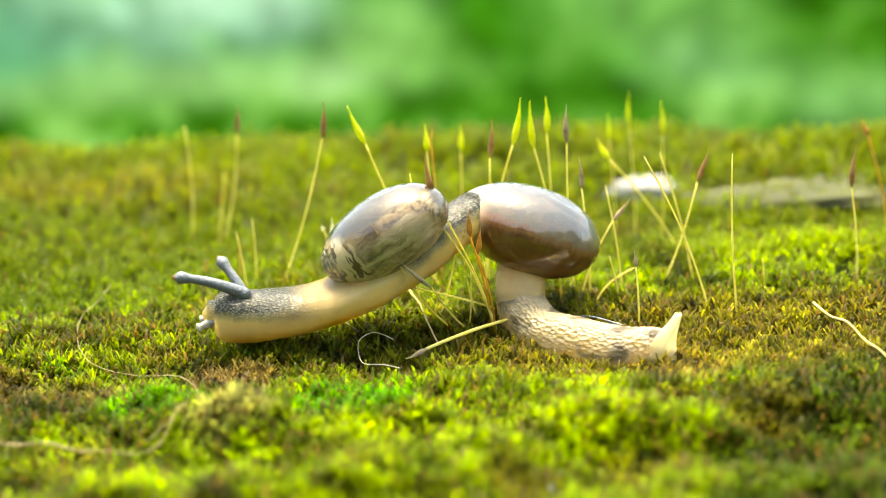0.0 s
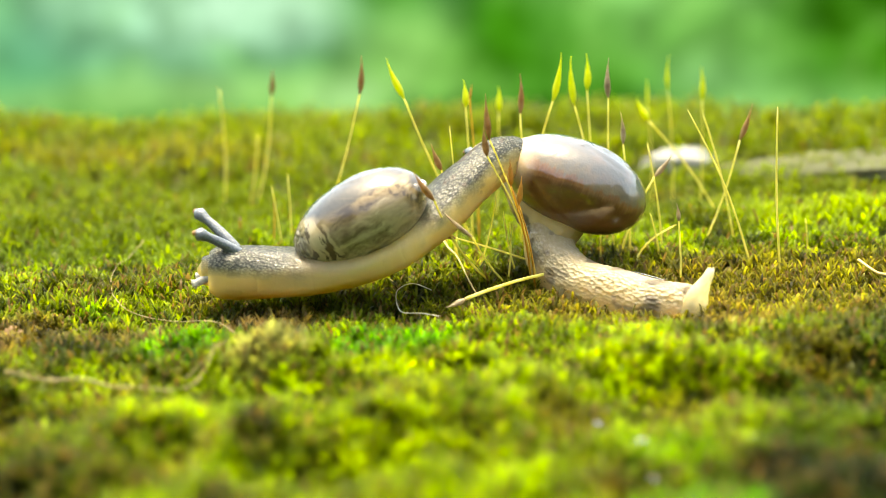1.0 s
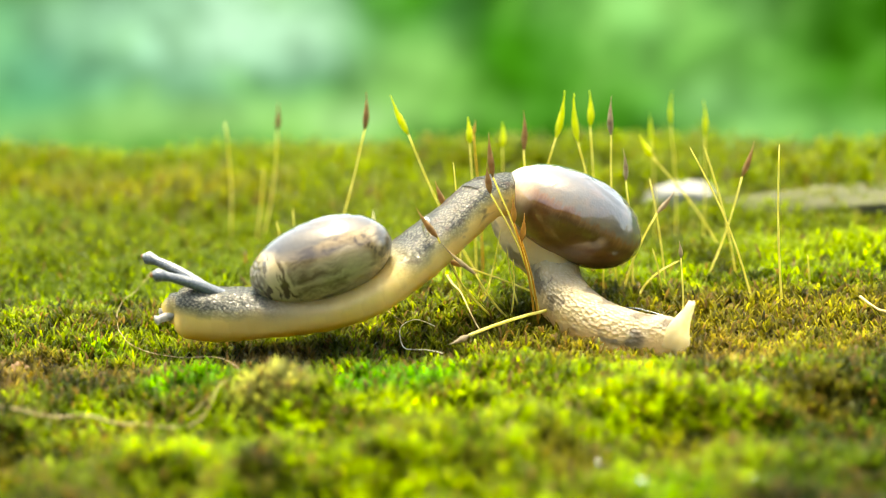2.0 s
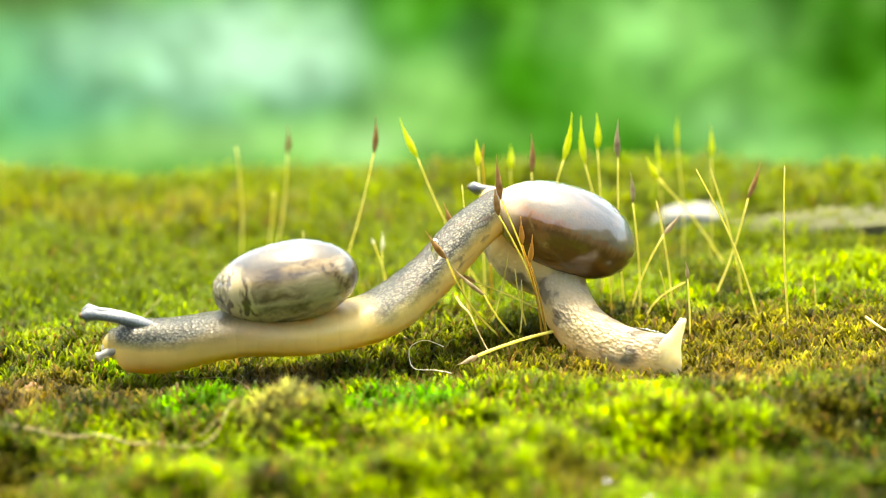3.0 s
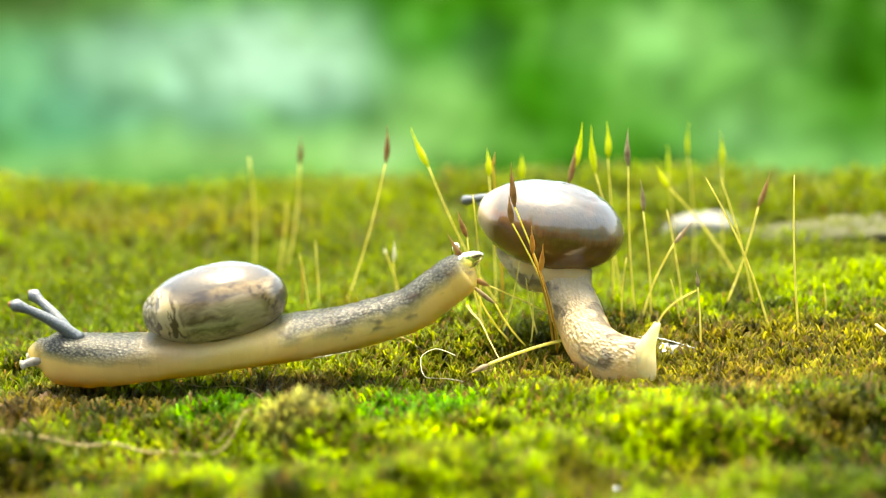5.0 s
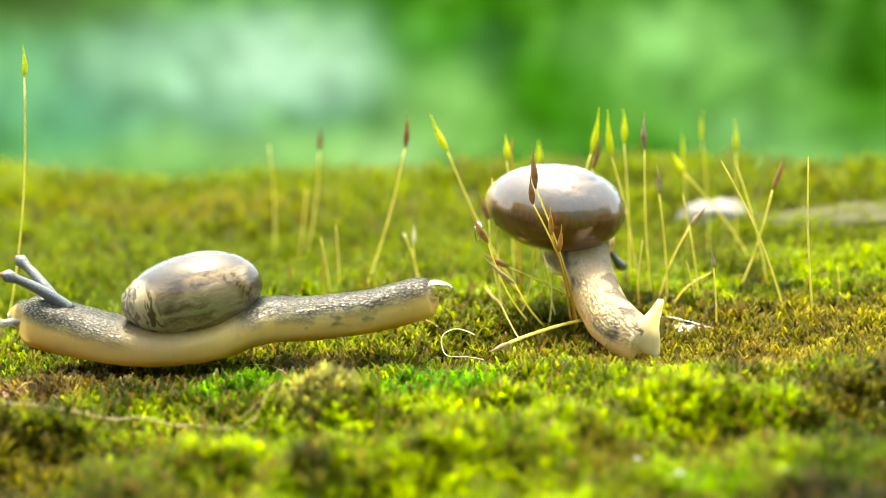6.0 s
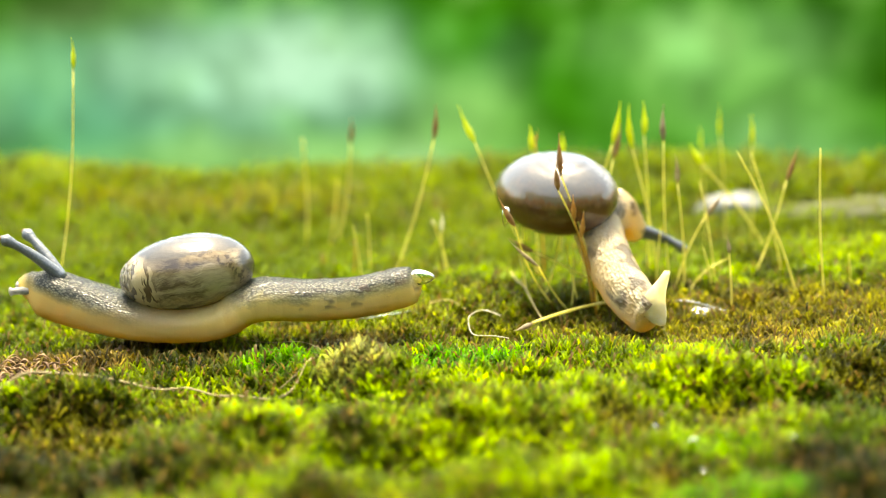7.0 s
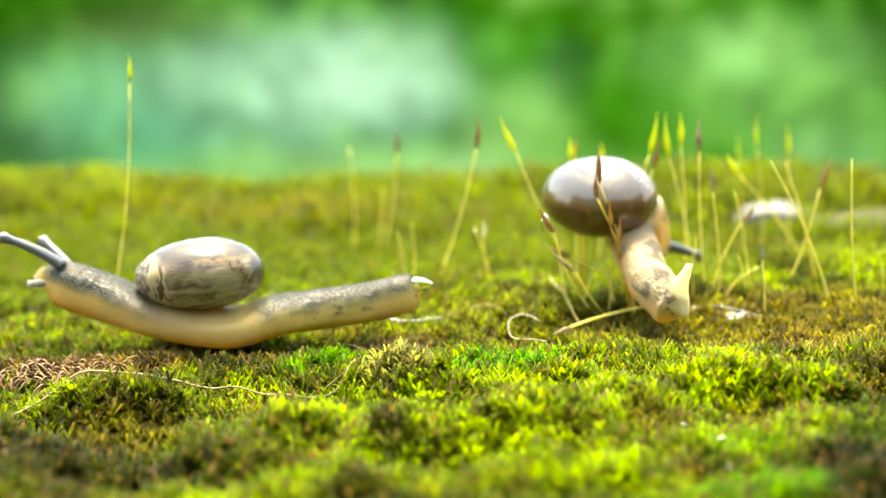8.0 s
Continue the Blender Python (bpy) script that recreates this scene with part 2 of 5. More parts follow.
def shell_dark():
    """Chestnut body whorl, upper side greyed in the colour for reflected sky, horn-coloured lip, pearly pustules round
    the spire end.
    """
    n = Nodes("dark_shell")
    where = n.local()
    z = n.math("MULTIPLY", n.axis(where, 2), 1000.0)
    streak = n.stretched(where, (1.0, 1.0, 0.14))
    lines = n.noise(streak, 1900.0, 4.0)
    # ragged edge of the sky reflection that the upper ramp stops paint
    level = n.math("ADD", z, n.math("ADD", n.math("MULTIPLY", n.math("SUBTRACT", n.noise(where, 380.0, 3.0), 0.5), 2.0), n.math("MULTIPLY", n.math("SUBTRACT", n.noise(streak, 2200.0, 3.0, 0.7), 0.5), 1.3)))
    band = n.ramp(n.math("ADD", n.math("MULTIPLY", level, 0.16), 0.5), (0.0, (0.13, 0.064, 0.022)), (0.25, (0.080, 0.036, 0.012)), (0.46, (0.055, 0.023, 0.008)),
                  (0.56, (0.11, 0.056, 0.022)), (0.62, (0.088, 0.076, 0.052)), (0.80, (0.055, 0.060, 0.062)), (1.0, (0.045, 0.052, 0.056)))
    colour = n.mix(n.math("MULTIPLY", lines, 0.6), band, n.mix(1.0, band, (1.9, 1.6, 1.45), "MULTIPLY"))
    cloud = n.ramp(n.noise(where, 600.0, 3.0), (0.5, (0, 0, 0)), (0.68, (1, 1, 1)))
    colour = n.mix(n.math("MULTIPLY", cloud, 0.18), colour, (0.20, 0.11, 0.065))
    lip = n.spot(where, (-0.0052, 0, -0.0005), (0.0013, 1e9, 0.0030), 0.5)
    colour = n.mix(n.math("MULTIPLY", lip, 0.8), colour, n.mix(lines, (0.30, 0.20, 0.11), (0.55, 0.44, 0.30)))
    pearl = n.math("MULTIPLY", n.spot(where, (0.0034, 0.0024, 0.0010), (0.0019, 0.0020, 0.0021), 0.35), n.ramp(n.noise(where, 500.0, 2.0), (0.35, (0.4, 0.4, 0.4)), (0.6, (1, 1, 1))))
    bead = n.cells(where, 4200.0)
    colour = n.mix(n.math("MULTIPLY", pearl, 0.45), colour, n.ramp(bead, (0.15, (0.62, 0.60, 0.55)), (0.6, (0.16, 0.12, 0.09))))
    ridge = n.math("ADD", n.math("MULTIPLY", lines, 0.5), n.math("MULTIPLY", n.noise(where, 750.0, 3.0), 1.2))
    height = n.math("SUBTRACT", ridge, n.math("MULTIPLY", n.math("MULTIPLY", bead, pearl), 1.1))
    n.bump(height, 0.30, 0.0001)
    n.coat_bump(height, 0.55, 0.00010)
    n.bsdf.inputs["Specular IOR Level"].default_value = 0.08
    return n.base(colour, 0.42, Coat_Weight=1.0, Coat_IOR=1.68, Coat_Roughness=0.02)


def shell_pale():
    """Thin horn-coloured shell; the barred mantle collar, a speckled gut band, a round gland and dark lung show through."""
    n = Nodes("pale_shell")
    where = n.local()
    w = n.node("ShaderNodeTexNoise", Scale=620.0, Detail=3.0)
    n.link(where, w.inputs["Vector"])
    off = n.nodes.new("ShaderNodeVectorMath")
    off.operation = "MULTIPLY_ADD"
    n.link(w.outputs["Color"], off.inputs[0])
    off.inputs[1].default_value = (0.0011, 0.0, 0.0011)
    n.link(where, off.inputs[2])
    warped = off.outputs[0]

    def area(x, z, a, b, edge):
        return n.spot(warped, ((x + 0.55) * MM, 0, (z + 0.55) * MM), (a * MM, 1e9, b * MM), edge)

    def over(colour, fac, amount, tone):
        return n.mix(n.math("MULTIPLY", fac, amount), colour, tone)

    x = n.math("MULTIPLY", n.axis(where, 0), 1000.0)
    z = n.math("MULTIPLY", n.axis(where, 2), 1000.0)
    fan = n.stretched(warped, (0.16, 0.3, 1.0), -0.30)
    lines = n.noise(fan, 2300.0, 5.0, 0.68)
    upright = n.noise(n.stretched(where, (1.0, 0.5, 0.25), 0.3), 3000.0, 4.0, 0.65)
    colour = n.ramp(lines, (0.40, (0.13, 0.10, 0.07)), (0.49, (0.37, 0.315, 0.23)), (0.60, (0.66, 0.58, 0.44)))
    lung = area(-0.1, 0.75, 2.3, 0.85, 0.35)
    colour = over(colour, lung, 0.80, n.ramp(lines, (0.40, (0.05, 0.037, 0.025)), (0.62, (0.24, 0.18, 0.12))))
    colour = over(colour, area(0.2, -0.9, 1.5, 1.3, 0.5), 0.45, n.ramp(lines, (0.40, (0.18, 0.125, 0.08)), (0.6, (0.36, 0.28, 0.19))))
    # grey crown: darkened in the colour to offset the sun on top
    crown = n.ramp(n.math("ADD", n.math("MULTIPLY", n.math("ADD", z, n.math("MULTIPLY", lines, 1.4)), 0.5), -0.62), (0.05, (0, 0, 0)), (0.50, (1, 1, 1)))
    colour = over(colour, crown, 0.95, n.mix(upright, (0.020, 0.024, 0.028), (0.085, 0.085, 0.082)))
    tip = area(5.1, 0.2, 0.75, 1.9, 0.35)
    colour = over(colour, tip, 0.90, (0.07, 0.068, 0.065))
    # speckled gut band that curves down over the rear whorl
    hoop = n.math("SUBTRACT", area(1.9, -1.4, 2.75, 2.9, 0.07), area(1.7, -1.8, 2.10, 2.4, 0.08), True)
    rear = n.ramp(n.math("ADD", n.math("MULTIPLY", n.math("ADD", x, n.math("MULTIPLY", z, 0.3)), 0.5), 0.0), (0.1, (0, 0, 0)), (0.5, (1, 1, 1)))
    gut = n.ramp(n.noise(where, 2300.0, 2.0), (0.38, (0.09, 0.062, 0.035)), (0.48, (0.27, 0.205, 0.12)), (0.7, (0.38, 0.30, 0.19)))
    colour = over(colour, n.math("MULTIPLY", hoop, rear), 0.92, gut)
    # round gland
    ball = area(2.75, -0.95, 1.15, 1.25, 0.10)
    core = area(2.65, -0.85, 0.90, 1.00, 0.35)
    colour = over(colour, ball, 0.45, (0.30, 0.235, 0.15))
    colour = over(colour, core, 0.50, n.mix(upright, (0.44, 0.37, 0.26), (0.62, 0.54, 0.41)))
    # pale suture
    run = n.math("ABSOLUTE", n.math("ADD", n.math("ADD", z, n.math("MULTIPLY", x, 0.456)), n.math("SUBTRACT", n.math("MULTIPLY", n.noise(where, 500.0, 2.0), 0.5), 1.87)))
    ends = n.spot(where, (0.0002, 0, 0.0015), (0.0019, 1e9, 0.0016), 0.1)
    suture = n.math("MULTIPLY", n.ramp(run, (0.03, (1, 1, 1)), (0.11, (0, 0, 0))), ends)
    colour = over(colour, suture, 0.45, (0.42, 0.36, 0.26))
    # uppermost part darkened once more in the colour against sunlight
    top_shade = n.ramp(n.math("ADD", n.math("MULTIPLY", n.math("ADD", z, n.math("MULTIPLY", lines, 1.6)), 0.5), -1.15), (0.0, (0, 0, 0)), (0.35, (1, 1, 1)))
    colour = over(colour, top_shade, 0.85, n.mix(upright, (0.030, 0.036, 0.042), (0.12, 0.12, 0.12)))
    # dark strip across the top painted as a reflection
    colour = over(colour, area(1.2, 1.75, 3.6, 0.62, 0.25), 0.80, n.mix(upright, (0.030, 0.034, 0.038), (0.10, 0.10, 0.10)))
    # mantle collar: cream with dark wavy bars
    collar = area(-3.6, -0.8, 1.95, 2.5, 0.22)
    colour = over(colour, collar, 0.90, n.mix(upright, (0.52, 0.43, 0.29), (0.84, 0.76, 0.58)))
    bars = n.node("ShaderNodeTexNoise", Scale=2500.0, Detail=1.0, Distortion=0.6)
    n.link(n.stretched(warped, (1.0, 0.4, 0.30), -0.25), bars.inputs["Vector"])
    barred = n.math("MULTIPLY", n.ramp(bars.outputs["Fac"], (0.52, (0, 0, 0)), (0.57, (1, 1, 1))), collar)
    colour = over(colour, barred, 0.92, (0.065, 0.040, 0.022))
    # grainy silver skin over the front edge
    bead = n.cells(n.stretched(warped, (1.0, 1.0, 0.55), 0.4), 3300.0)
    front = area(-4.75, 0.55, 1.15, 1.75, 0.35)
    colour = over(colour, front, 0.88, n.ramp(bead, (0.12, (0.55, 0.53, 0.47)), (0.55, (0.10, 0.085, 0.07))))
    colour = n.mix(1.0, colour, (0.64, 0.59, 0.46), "MULTIPLY")
    ridge = n.math("ADD", n.math("MULTIPLY", lines, 0.8), n.math("MULTIPLY", n.noise(where, 700.0, 3.0), 0.9))
    height = n.math("SUBTRACT", ridge, n.math("MULTIPLY", n.math("MULTIPLY", bead, front), 3.5))
    n.bump(height, 0.35, 0.0001)
    n.coat_bump(height, 0.50, 0.00010)
    n.bsdf.inputs["Specular IOR Level"].default_value = 0.08
    return n.base(colour, 0.45, Coat_Weight=1.0, Coat_IOR=1.66, Coat_Roughness=0.025)


def tentacle_skin():
    n = Nodes("tentacle_skin")
    where = n.local()
    grain = n.cells(where, 6500.0)
    colour = n.mix(n.noise(where, 700.0, 3.0), n.ramp(grain, (0.0, (0.22, 0.25, 0.27)), (0.6, (0.085, 0.10, 0.115))), (0.07, 0.085, 0.10))
    n.bump(grain, 0.35, 0.0001)
    return n.base(colour, 0.38, Coat_Weight=0.5, Coat_Roughness=0.12)


def plain_organic(name, low, high, scale, rough=0.5, share=0.0, bump=0.3):
    n = Nodes(name)
    where = n.local()
    fac = n.noise(where, scale, 4.0)
    colour = n.ramp(fac, (0.32, low), (0.68, high))
    n.bump(fac, bump, 0.0001)
    n.base(colour, rough)
    return n.thin(colour, share) if share else n.mat


def clear(name, tint, rough=0.03, glassy=1.0):
    n = Nodes(name)
    n.bump(n.noise(n.local(), 900.0), 0.1, 0.0001)
    return n.base(tint, rough, Transmission_Weight=glassy, IOR=1.34)


def backdrop_foliage():
    """Far shrubs and bright gaps painted on a glowing sheet, a plain distance."""
    n = Nodes("far_foliage_glow")
    where = n.position()
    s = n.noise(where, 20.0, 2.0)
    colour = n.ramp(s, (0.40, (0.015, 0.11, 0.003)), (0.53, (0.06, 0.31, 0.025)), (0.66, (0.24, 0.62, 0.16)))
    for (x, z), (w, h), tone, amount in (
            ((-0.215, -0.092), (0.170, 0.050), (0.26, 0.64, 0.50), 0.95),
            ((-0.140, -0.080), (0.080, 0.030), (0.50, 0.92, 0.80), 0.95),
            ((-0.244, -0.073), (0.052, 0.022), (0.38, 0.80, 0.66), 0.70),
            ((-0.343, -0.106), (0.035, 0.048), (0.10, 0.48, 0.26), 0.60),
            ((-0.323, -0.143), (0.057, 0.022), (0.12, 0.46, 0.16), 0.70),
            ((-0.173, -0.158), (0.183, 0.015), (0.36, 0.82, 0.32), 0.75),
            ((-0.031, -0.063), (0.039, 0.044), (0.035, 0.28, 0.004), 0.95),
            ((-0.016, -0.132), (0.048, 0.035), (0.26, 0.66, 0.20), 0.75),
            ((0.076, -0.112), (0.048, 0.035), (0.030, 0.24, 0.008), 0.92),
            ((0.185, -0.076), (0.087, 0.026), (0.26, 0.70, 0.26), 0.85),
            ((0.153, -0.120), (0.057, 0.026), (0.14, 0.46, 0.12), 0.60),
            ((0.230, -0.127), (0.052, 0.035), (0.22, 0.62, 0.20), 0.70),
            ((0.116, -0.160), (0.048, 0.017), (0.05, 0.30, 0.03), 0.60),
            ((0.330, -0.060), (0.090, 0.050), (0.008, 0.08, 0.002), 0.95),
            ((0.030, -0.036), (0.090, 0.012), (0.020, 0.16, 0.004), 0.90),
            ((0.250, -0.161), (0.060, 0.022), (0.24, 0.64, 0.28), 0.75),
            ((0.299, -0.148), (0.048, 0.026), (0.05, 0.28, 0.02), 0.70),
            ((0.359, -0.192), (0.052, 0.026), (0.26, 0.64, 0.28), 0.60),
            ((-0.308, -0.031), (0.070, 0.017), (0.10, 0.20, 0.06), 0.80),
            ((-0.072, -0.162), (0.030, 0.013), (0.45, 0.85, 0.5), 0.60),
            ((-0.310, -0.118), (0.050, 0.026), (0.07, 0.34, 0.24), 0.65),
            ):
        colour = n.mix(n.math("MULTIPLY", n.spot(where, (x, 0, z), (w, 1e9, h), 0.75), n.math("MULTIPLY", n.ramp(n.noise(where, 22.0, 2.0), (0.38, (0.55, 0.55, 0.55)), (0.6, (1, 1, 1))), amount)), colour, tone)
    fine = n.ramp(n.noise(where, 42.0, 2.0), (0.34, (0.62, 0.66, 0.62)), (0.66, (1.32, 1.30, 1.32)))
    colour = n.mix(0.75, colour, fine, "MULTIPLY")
    # emission carries the distance's daylight in its colour
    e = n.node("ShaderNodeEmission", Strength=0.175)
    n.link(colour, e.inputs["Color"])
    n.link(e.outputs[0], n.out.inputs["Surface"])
    return n.mat


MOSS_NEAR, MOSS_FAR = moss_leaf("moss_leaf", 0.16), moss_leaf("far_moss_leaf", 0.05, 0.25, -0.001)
SOIL = moss_soil()
SKIN_A = snail_skin("cream_skin", (0.96, 0.88, 0.43), (0.95, 0.79, 0.29), (0.105, 0.115, 0.10), (0.47, 0.48, 0.37), -0.05, 0.85, 6800.0, 15.0, (1000.0, 0.58, 0.11, 0.70), (0.60, 0.00012), 0.70)
SKIN_B = snail_skin("amber_skin", (0.97, 0.93, 0.70), (0.96, 0.85, 0.52), (0.85, 0.81, 0.64), (0.98, 0.97, 0.92), -0.5, 1.6, 4200.0, -9.0, (620.0, 0.55, 0.09, 0.60), (1.0, 0.00026), 0.74)
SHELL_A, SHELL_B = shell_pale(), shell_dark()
TENTACLE = tentacle_skin()
FLAP = plain_organic("tail_flap_skin", (0.90, 0.82, 0.48), (0.94, 0.90, 0.70), 1400.0, 0.3, 0.65)
FEELER = plain_organic("feeler_skin", (0.26, 0.27, 0.27), (0.55, 0.54, 0.50), 2600.0, 0.3, 0.5)
SETA = plain_organic("seta_straw", (0.74, 0.68, 0.16), (0.88, 0.82, 0.32), 800.0, 0.4, 0.5)
SETA_RED = plain_organic("seta_rust", (0.60, 0.34, 0.05), (0.72, 0.48, 0.10), 800.0, 0.4, 0.5)
CAP_GREEN = plain_organic("green_capsule", (0.62, 0.70, 0.03), (0.82, 0.82, 0.08), 700.0, 0.4, 0.5)
CAP_BROWN = plain_organic("brown_capsule", (0.28, 0.16, 0.06), (0.52, 0.35, 0.16), 1500.0, 0.7, 0.55)
CAP_GREY = plain_organic("grey_capsule", (0.24, 0.18, 0.10), (0.60, 0.50, 0.33), 1500.0, 0.7, 0.5)
CAP_RUST = plain_organic("rusty_capsule", (0.46, 0.22, 0.05), (0.66, 0.38, 0.09), 1200.0, 0.4, 0.35)
STRAW = plain_organic("dry_straw", (0.38, 0.29, 0.09), (0.60, 0.49, 0.19), 900.0, 0.5, 0.2)
CAP_PALE = plain_organic("pale_capsule", (0.70, 0.66, 0.44), (0.90, 0.88, 0.72), 900.0, 0.4, 0.5)
HAIR = plain_organic("pale_fibre", (0.45, 0.40, 0.28), (0.72, 0.68, 0.52), 600.0, 0.5, 0.2)
TWIG = plain_organic("grey_twig", (0.16, 0.12, 0.06), (0.34, 0.27, 0.13), 900.0, 0.7)
STONE = plain_organic("pale_stone", (0.10, 0.11, 0.10), (0.21, 0.22, 0.21), 160.0, 0.6)
SLAB = plain_organic("grey_slab", (0.03, 0.035, 0.012), (0.07, 0.075, 0.03), 150.0, 0.95)
SLIME, DROP = clear("clear_slime", (0.95, 0.96, 0.95)), clear("yellow_drop", (0.86, 0.92, 0.45), 0.08)
FOAM = clear("whitish_slime", (0.52, 0.56, 0.52), 0.15, 0.6)
LITTER = plain_organic("dead_leaf", (0.10, 0.052, 0.022), (0.32, 0.20, 0.095), 700.0, 0.7, 0.2)
HEDGE = plain_organic("hedge_leaves", (0.02, 0.04, 0.010), (0.09, 0.14, 0.03), 14.0, 0.7)
ROCK = plain_organic("ledge_stone", (0.12, 0.12, 0.10), (0.30, 0.29, 0.25), 60.0, 0.85, 0.0, 0.6)
EARTH = plain_organic("dark_earth", (0.03, 0.05, 0.015), (0.07, 0.12, 0.03), 5.0, 0.9)


# ---- building helpers ----
def to_mesh(name, verts, faces, material, smooth=True):
    me = bpy.data.meshes.new(name)
    me.from_pydata([tuple(v) for v in verts], [], [tuple(f) for f in faces])
    me.materials.append(material)
    if smooth:
        me.polygons.foreach_set("use_smooth", [True] * len(me.polygons))
    me.update()
    return me


def part(name, mesh, parent, label=""):
    ob = new(name, mesh)
    ob.parent = parent
    return tagged(ob, label)


def rings_mesh(name, rings, material, ends=(True, True)):
    """Skin over closed rings of equal count, with closed ends where wanted."""
    n = len(rings[0])
    verts = [p for ring in rings for p in ring]
    faces = []
    for i in range(len(rings) - 1):
        for j in range(n):
            k = (j + 1) % n
            faces.append((i * n + j, (i + 1) * n + j, (i + 1) * n + k, i * n + k))
    verts += [sum((Vector(p) for p in rings[0]), Vector()) / n, sum((Vector(p) for p in rings[-1]), Vector()) / n]
    last = (len(rings) - 1) * n
    for j in range(n):
        k = (j + 1) % n
        if ends[0]:
            faces.append((len(verts) - 2, j, k))
        if ends[1]:
            faces.append((len(verts) - 1, last + k, last + j))
    return to_mesh(name, verts, faces, material)


def tube_mesh(name, points, radii, material, sides=8):
    """A round tube through points (Vectors), with a radius at each."""
    rings = []
    up = Vector((0, 1, 0))
    for i, p in enumerate(points):
        way = (points[min(i + 1, len(points) - 1)] - points[max(i - 1, 0)]).normalized()
        side = way.cross(up)
        if side.length < 1e-4:
            side = way.cross(Vector((1, 0, 0)))
        side.normalize()
        other = way.cross(side)
        rings.append([p + (side * math.cos(a) + other * math.sin(a)) * radii[i] for a in (math.tau * k / sides for k in range(sides))])
    return rings_mesh(name, rings, material)


def spline(points, u):
    """Catmull-Rom through points at u from 0 to 1."""
    n = len(points) - 1
    x = min(max(u, 0.0), 1.0) * n
    i = min(int(x), n - 1)
    t = x - i
    a, b, c, d = (points[min(max(k, 0), n)] for k in (i - 1, i, i + 1, i + 2))
    return 0.5 * (2 * b + (c - a) * t + (2 * a - 5 * b + 4 * c - d) * t * t + (3 * b - a - 3 * c + d) * t ** 3)


def lattice(x, y, seed):
    """Smooth noise in the plane, -1 to 1, for arrays."""
    xi, yi = np.floor(x).astype(np.int64), np.floor(y).astype(np.int64)
    fx, fy = x - xi, y - yi
    fx, fy = fx * fx * (3 - 2 * fx), fy * fy * (3 - 2 * fy)

    def corner(i, j):
        h = (i * 374761393 + j * 668265263 + seed * 2147483647) & 0xFFFFFFFF
        h = ((h ^ (h >> 13)) * 1274126177) & 0xFFFFFFFF
        return ((h ^ (h >> 16)) & 0xFFFF) / 32767.5 - 1
    a, b, c, d = corner(xi, yi), corner(xi + 1, yi), corner(xi, yi + 1), corner(xi + 1, yi + 1)
    return (a * (1 - fx) + b * fx) * (1 - fy) + (c * (1 - fx) + d * fx) * fy


def ground_height(x, y):
    """Height of the moss bed's soil, in metres, from metres."""
    x, y = np.asarray(x, float) / MM, np.asarray(y, float) / MM
    z = 0.45 * lattice(x / 7, y / 6, 1) + 0.3 * lattice(x / 2.6, y / 2.6, 2) - 1.12
    front = np.clip((-10 - y) / 8, 0, 1)
    z = z + front * (1.5 * lattice(x / 6.0, y / 4.2, 3) + 0.6 * lattice(x / 2.2, y / 2.0, 8) + 0.2)
    z = z - 0.35 * np.exp(-((y + 3.5) / 3.2) ** 4 - ((x + 16) / 22) ** 4) - 0.45 * np.exp(-((y + 3.0) / 3.5) ** 4 - ((x - 12) / 6) ** 4)
    back = np.clip((y - 14) / 25, 0, 1)
    z = z + back * (1.3 * lattice(x / 16, y / 12, 4) + 0.7 * lattice(x / 6, y / 5, 5))
    z = z + 1.5 * np.exp(-((x - 32) / 10) ** 2 - ((y - 17) / 4) ** 2) + 2.2 * np.exp(-((x + 9) / 3) ** 2 - ((y + 14.5) / 3) ** 2)
    rim = 66 - 0.16 * x + 4 * lattice(x / 14, y * 0, 6)
    z = z + 0.8 * np.exp(-((y - rim + 8) / 9) ** 2)
    return np.where(y > rim, z - (y - rim) * 0.75 - 0.02 * (y - rim) ** 2 * (y < rim + 40), z) * MM


# ---- ground, bed and distance ----
def build_bed():
    xs = np.arange(-0.16, 0.1601, 0.0012)
    ys = np.arange(-0.075, 0.1301, 0.0012)
    gx, gy = np.meshgrid(xs, ys)
    gz = ground_height(gx, gy)
    verts = np.stack([gx, gy, gz], -1).reshape(-1, 3)
    w, h = len(xs), len(ys)
    idx = np.arange(w * h).reshape(h, w)
    faces = np.stack([idx[:-1, :-1], idx[:-1, 1:], idx[1:, 1:], idx[1:, :-1]], -1).reshape(-1, 4)
    ob = new("moss_bed", to_mesh("moss_bed", verts, faces, SOIL))
    tagged(ob, "dark damp soil bed under a carpet of moss", "moss bed", kind="structure")


build_bed()


def build_ledge():
    """The rough stone block that carries the moss bed."""
    rings = []
    for k in range(9):
        f = k / 8
        ring = []
        for j in range(64):
            a = math.tau * j / 64
            c, d = math.cos(a), math.sin(a)
            x = math.copysign(abs(c) ** 0.35, c) * (0.150 + 0.03 * (1 - f))
            y = 0.002 + math.copysign(abs(d) ** 0.35, d) * (0.070 + 0.02 * (1 - f))
            bump = 0.004 * noise.noise(Vector((x * 30, y * 30, f * 9)))
            ring.append(Vector((x + bump, y + bump, -0.61 + 0.598 * f)))
        rings.append(ring)
    ob = new("ledge", rings_mesh("ledge", rings, ROCK))
    tagged(ob, "rough grey stone ledge carrying the moss bed", "ledge", kind="structure")


build_ledge()

ground = new("ground", to_mesh("ground", [(-30, -30, -0.6), (30, -30, -0.6), (30, 30, -0.6), (-30, 30, -0.6)], [(0, 1, 2, 3)], EARTH))
tagged(ground, "dark green earth far below the mossy ledge", "ground", kind="structure")


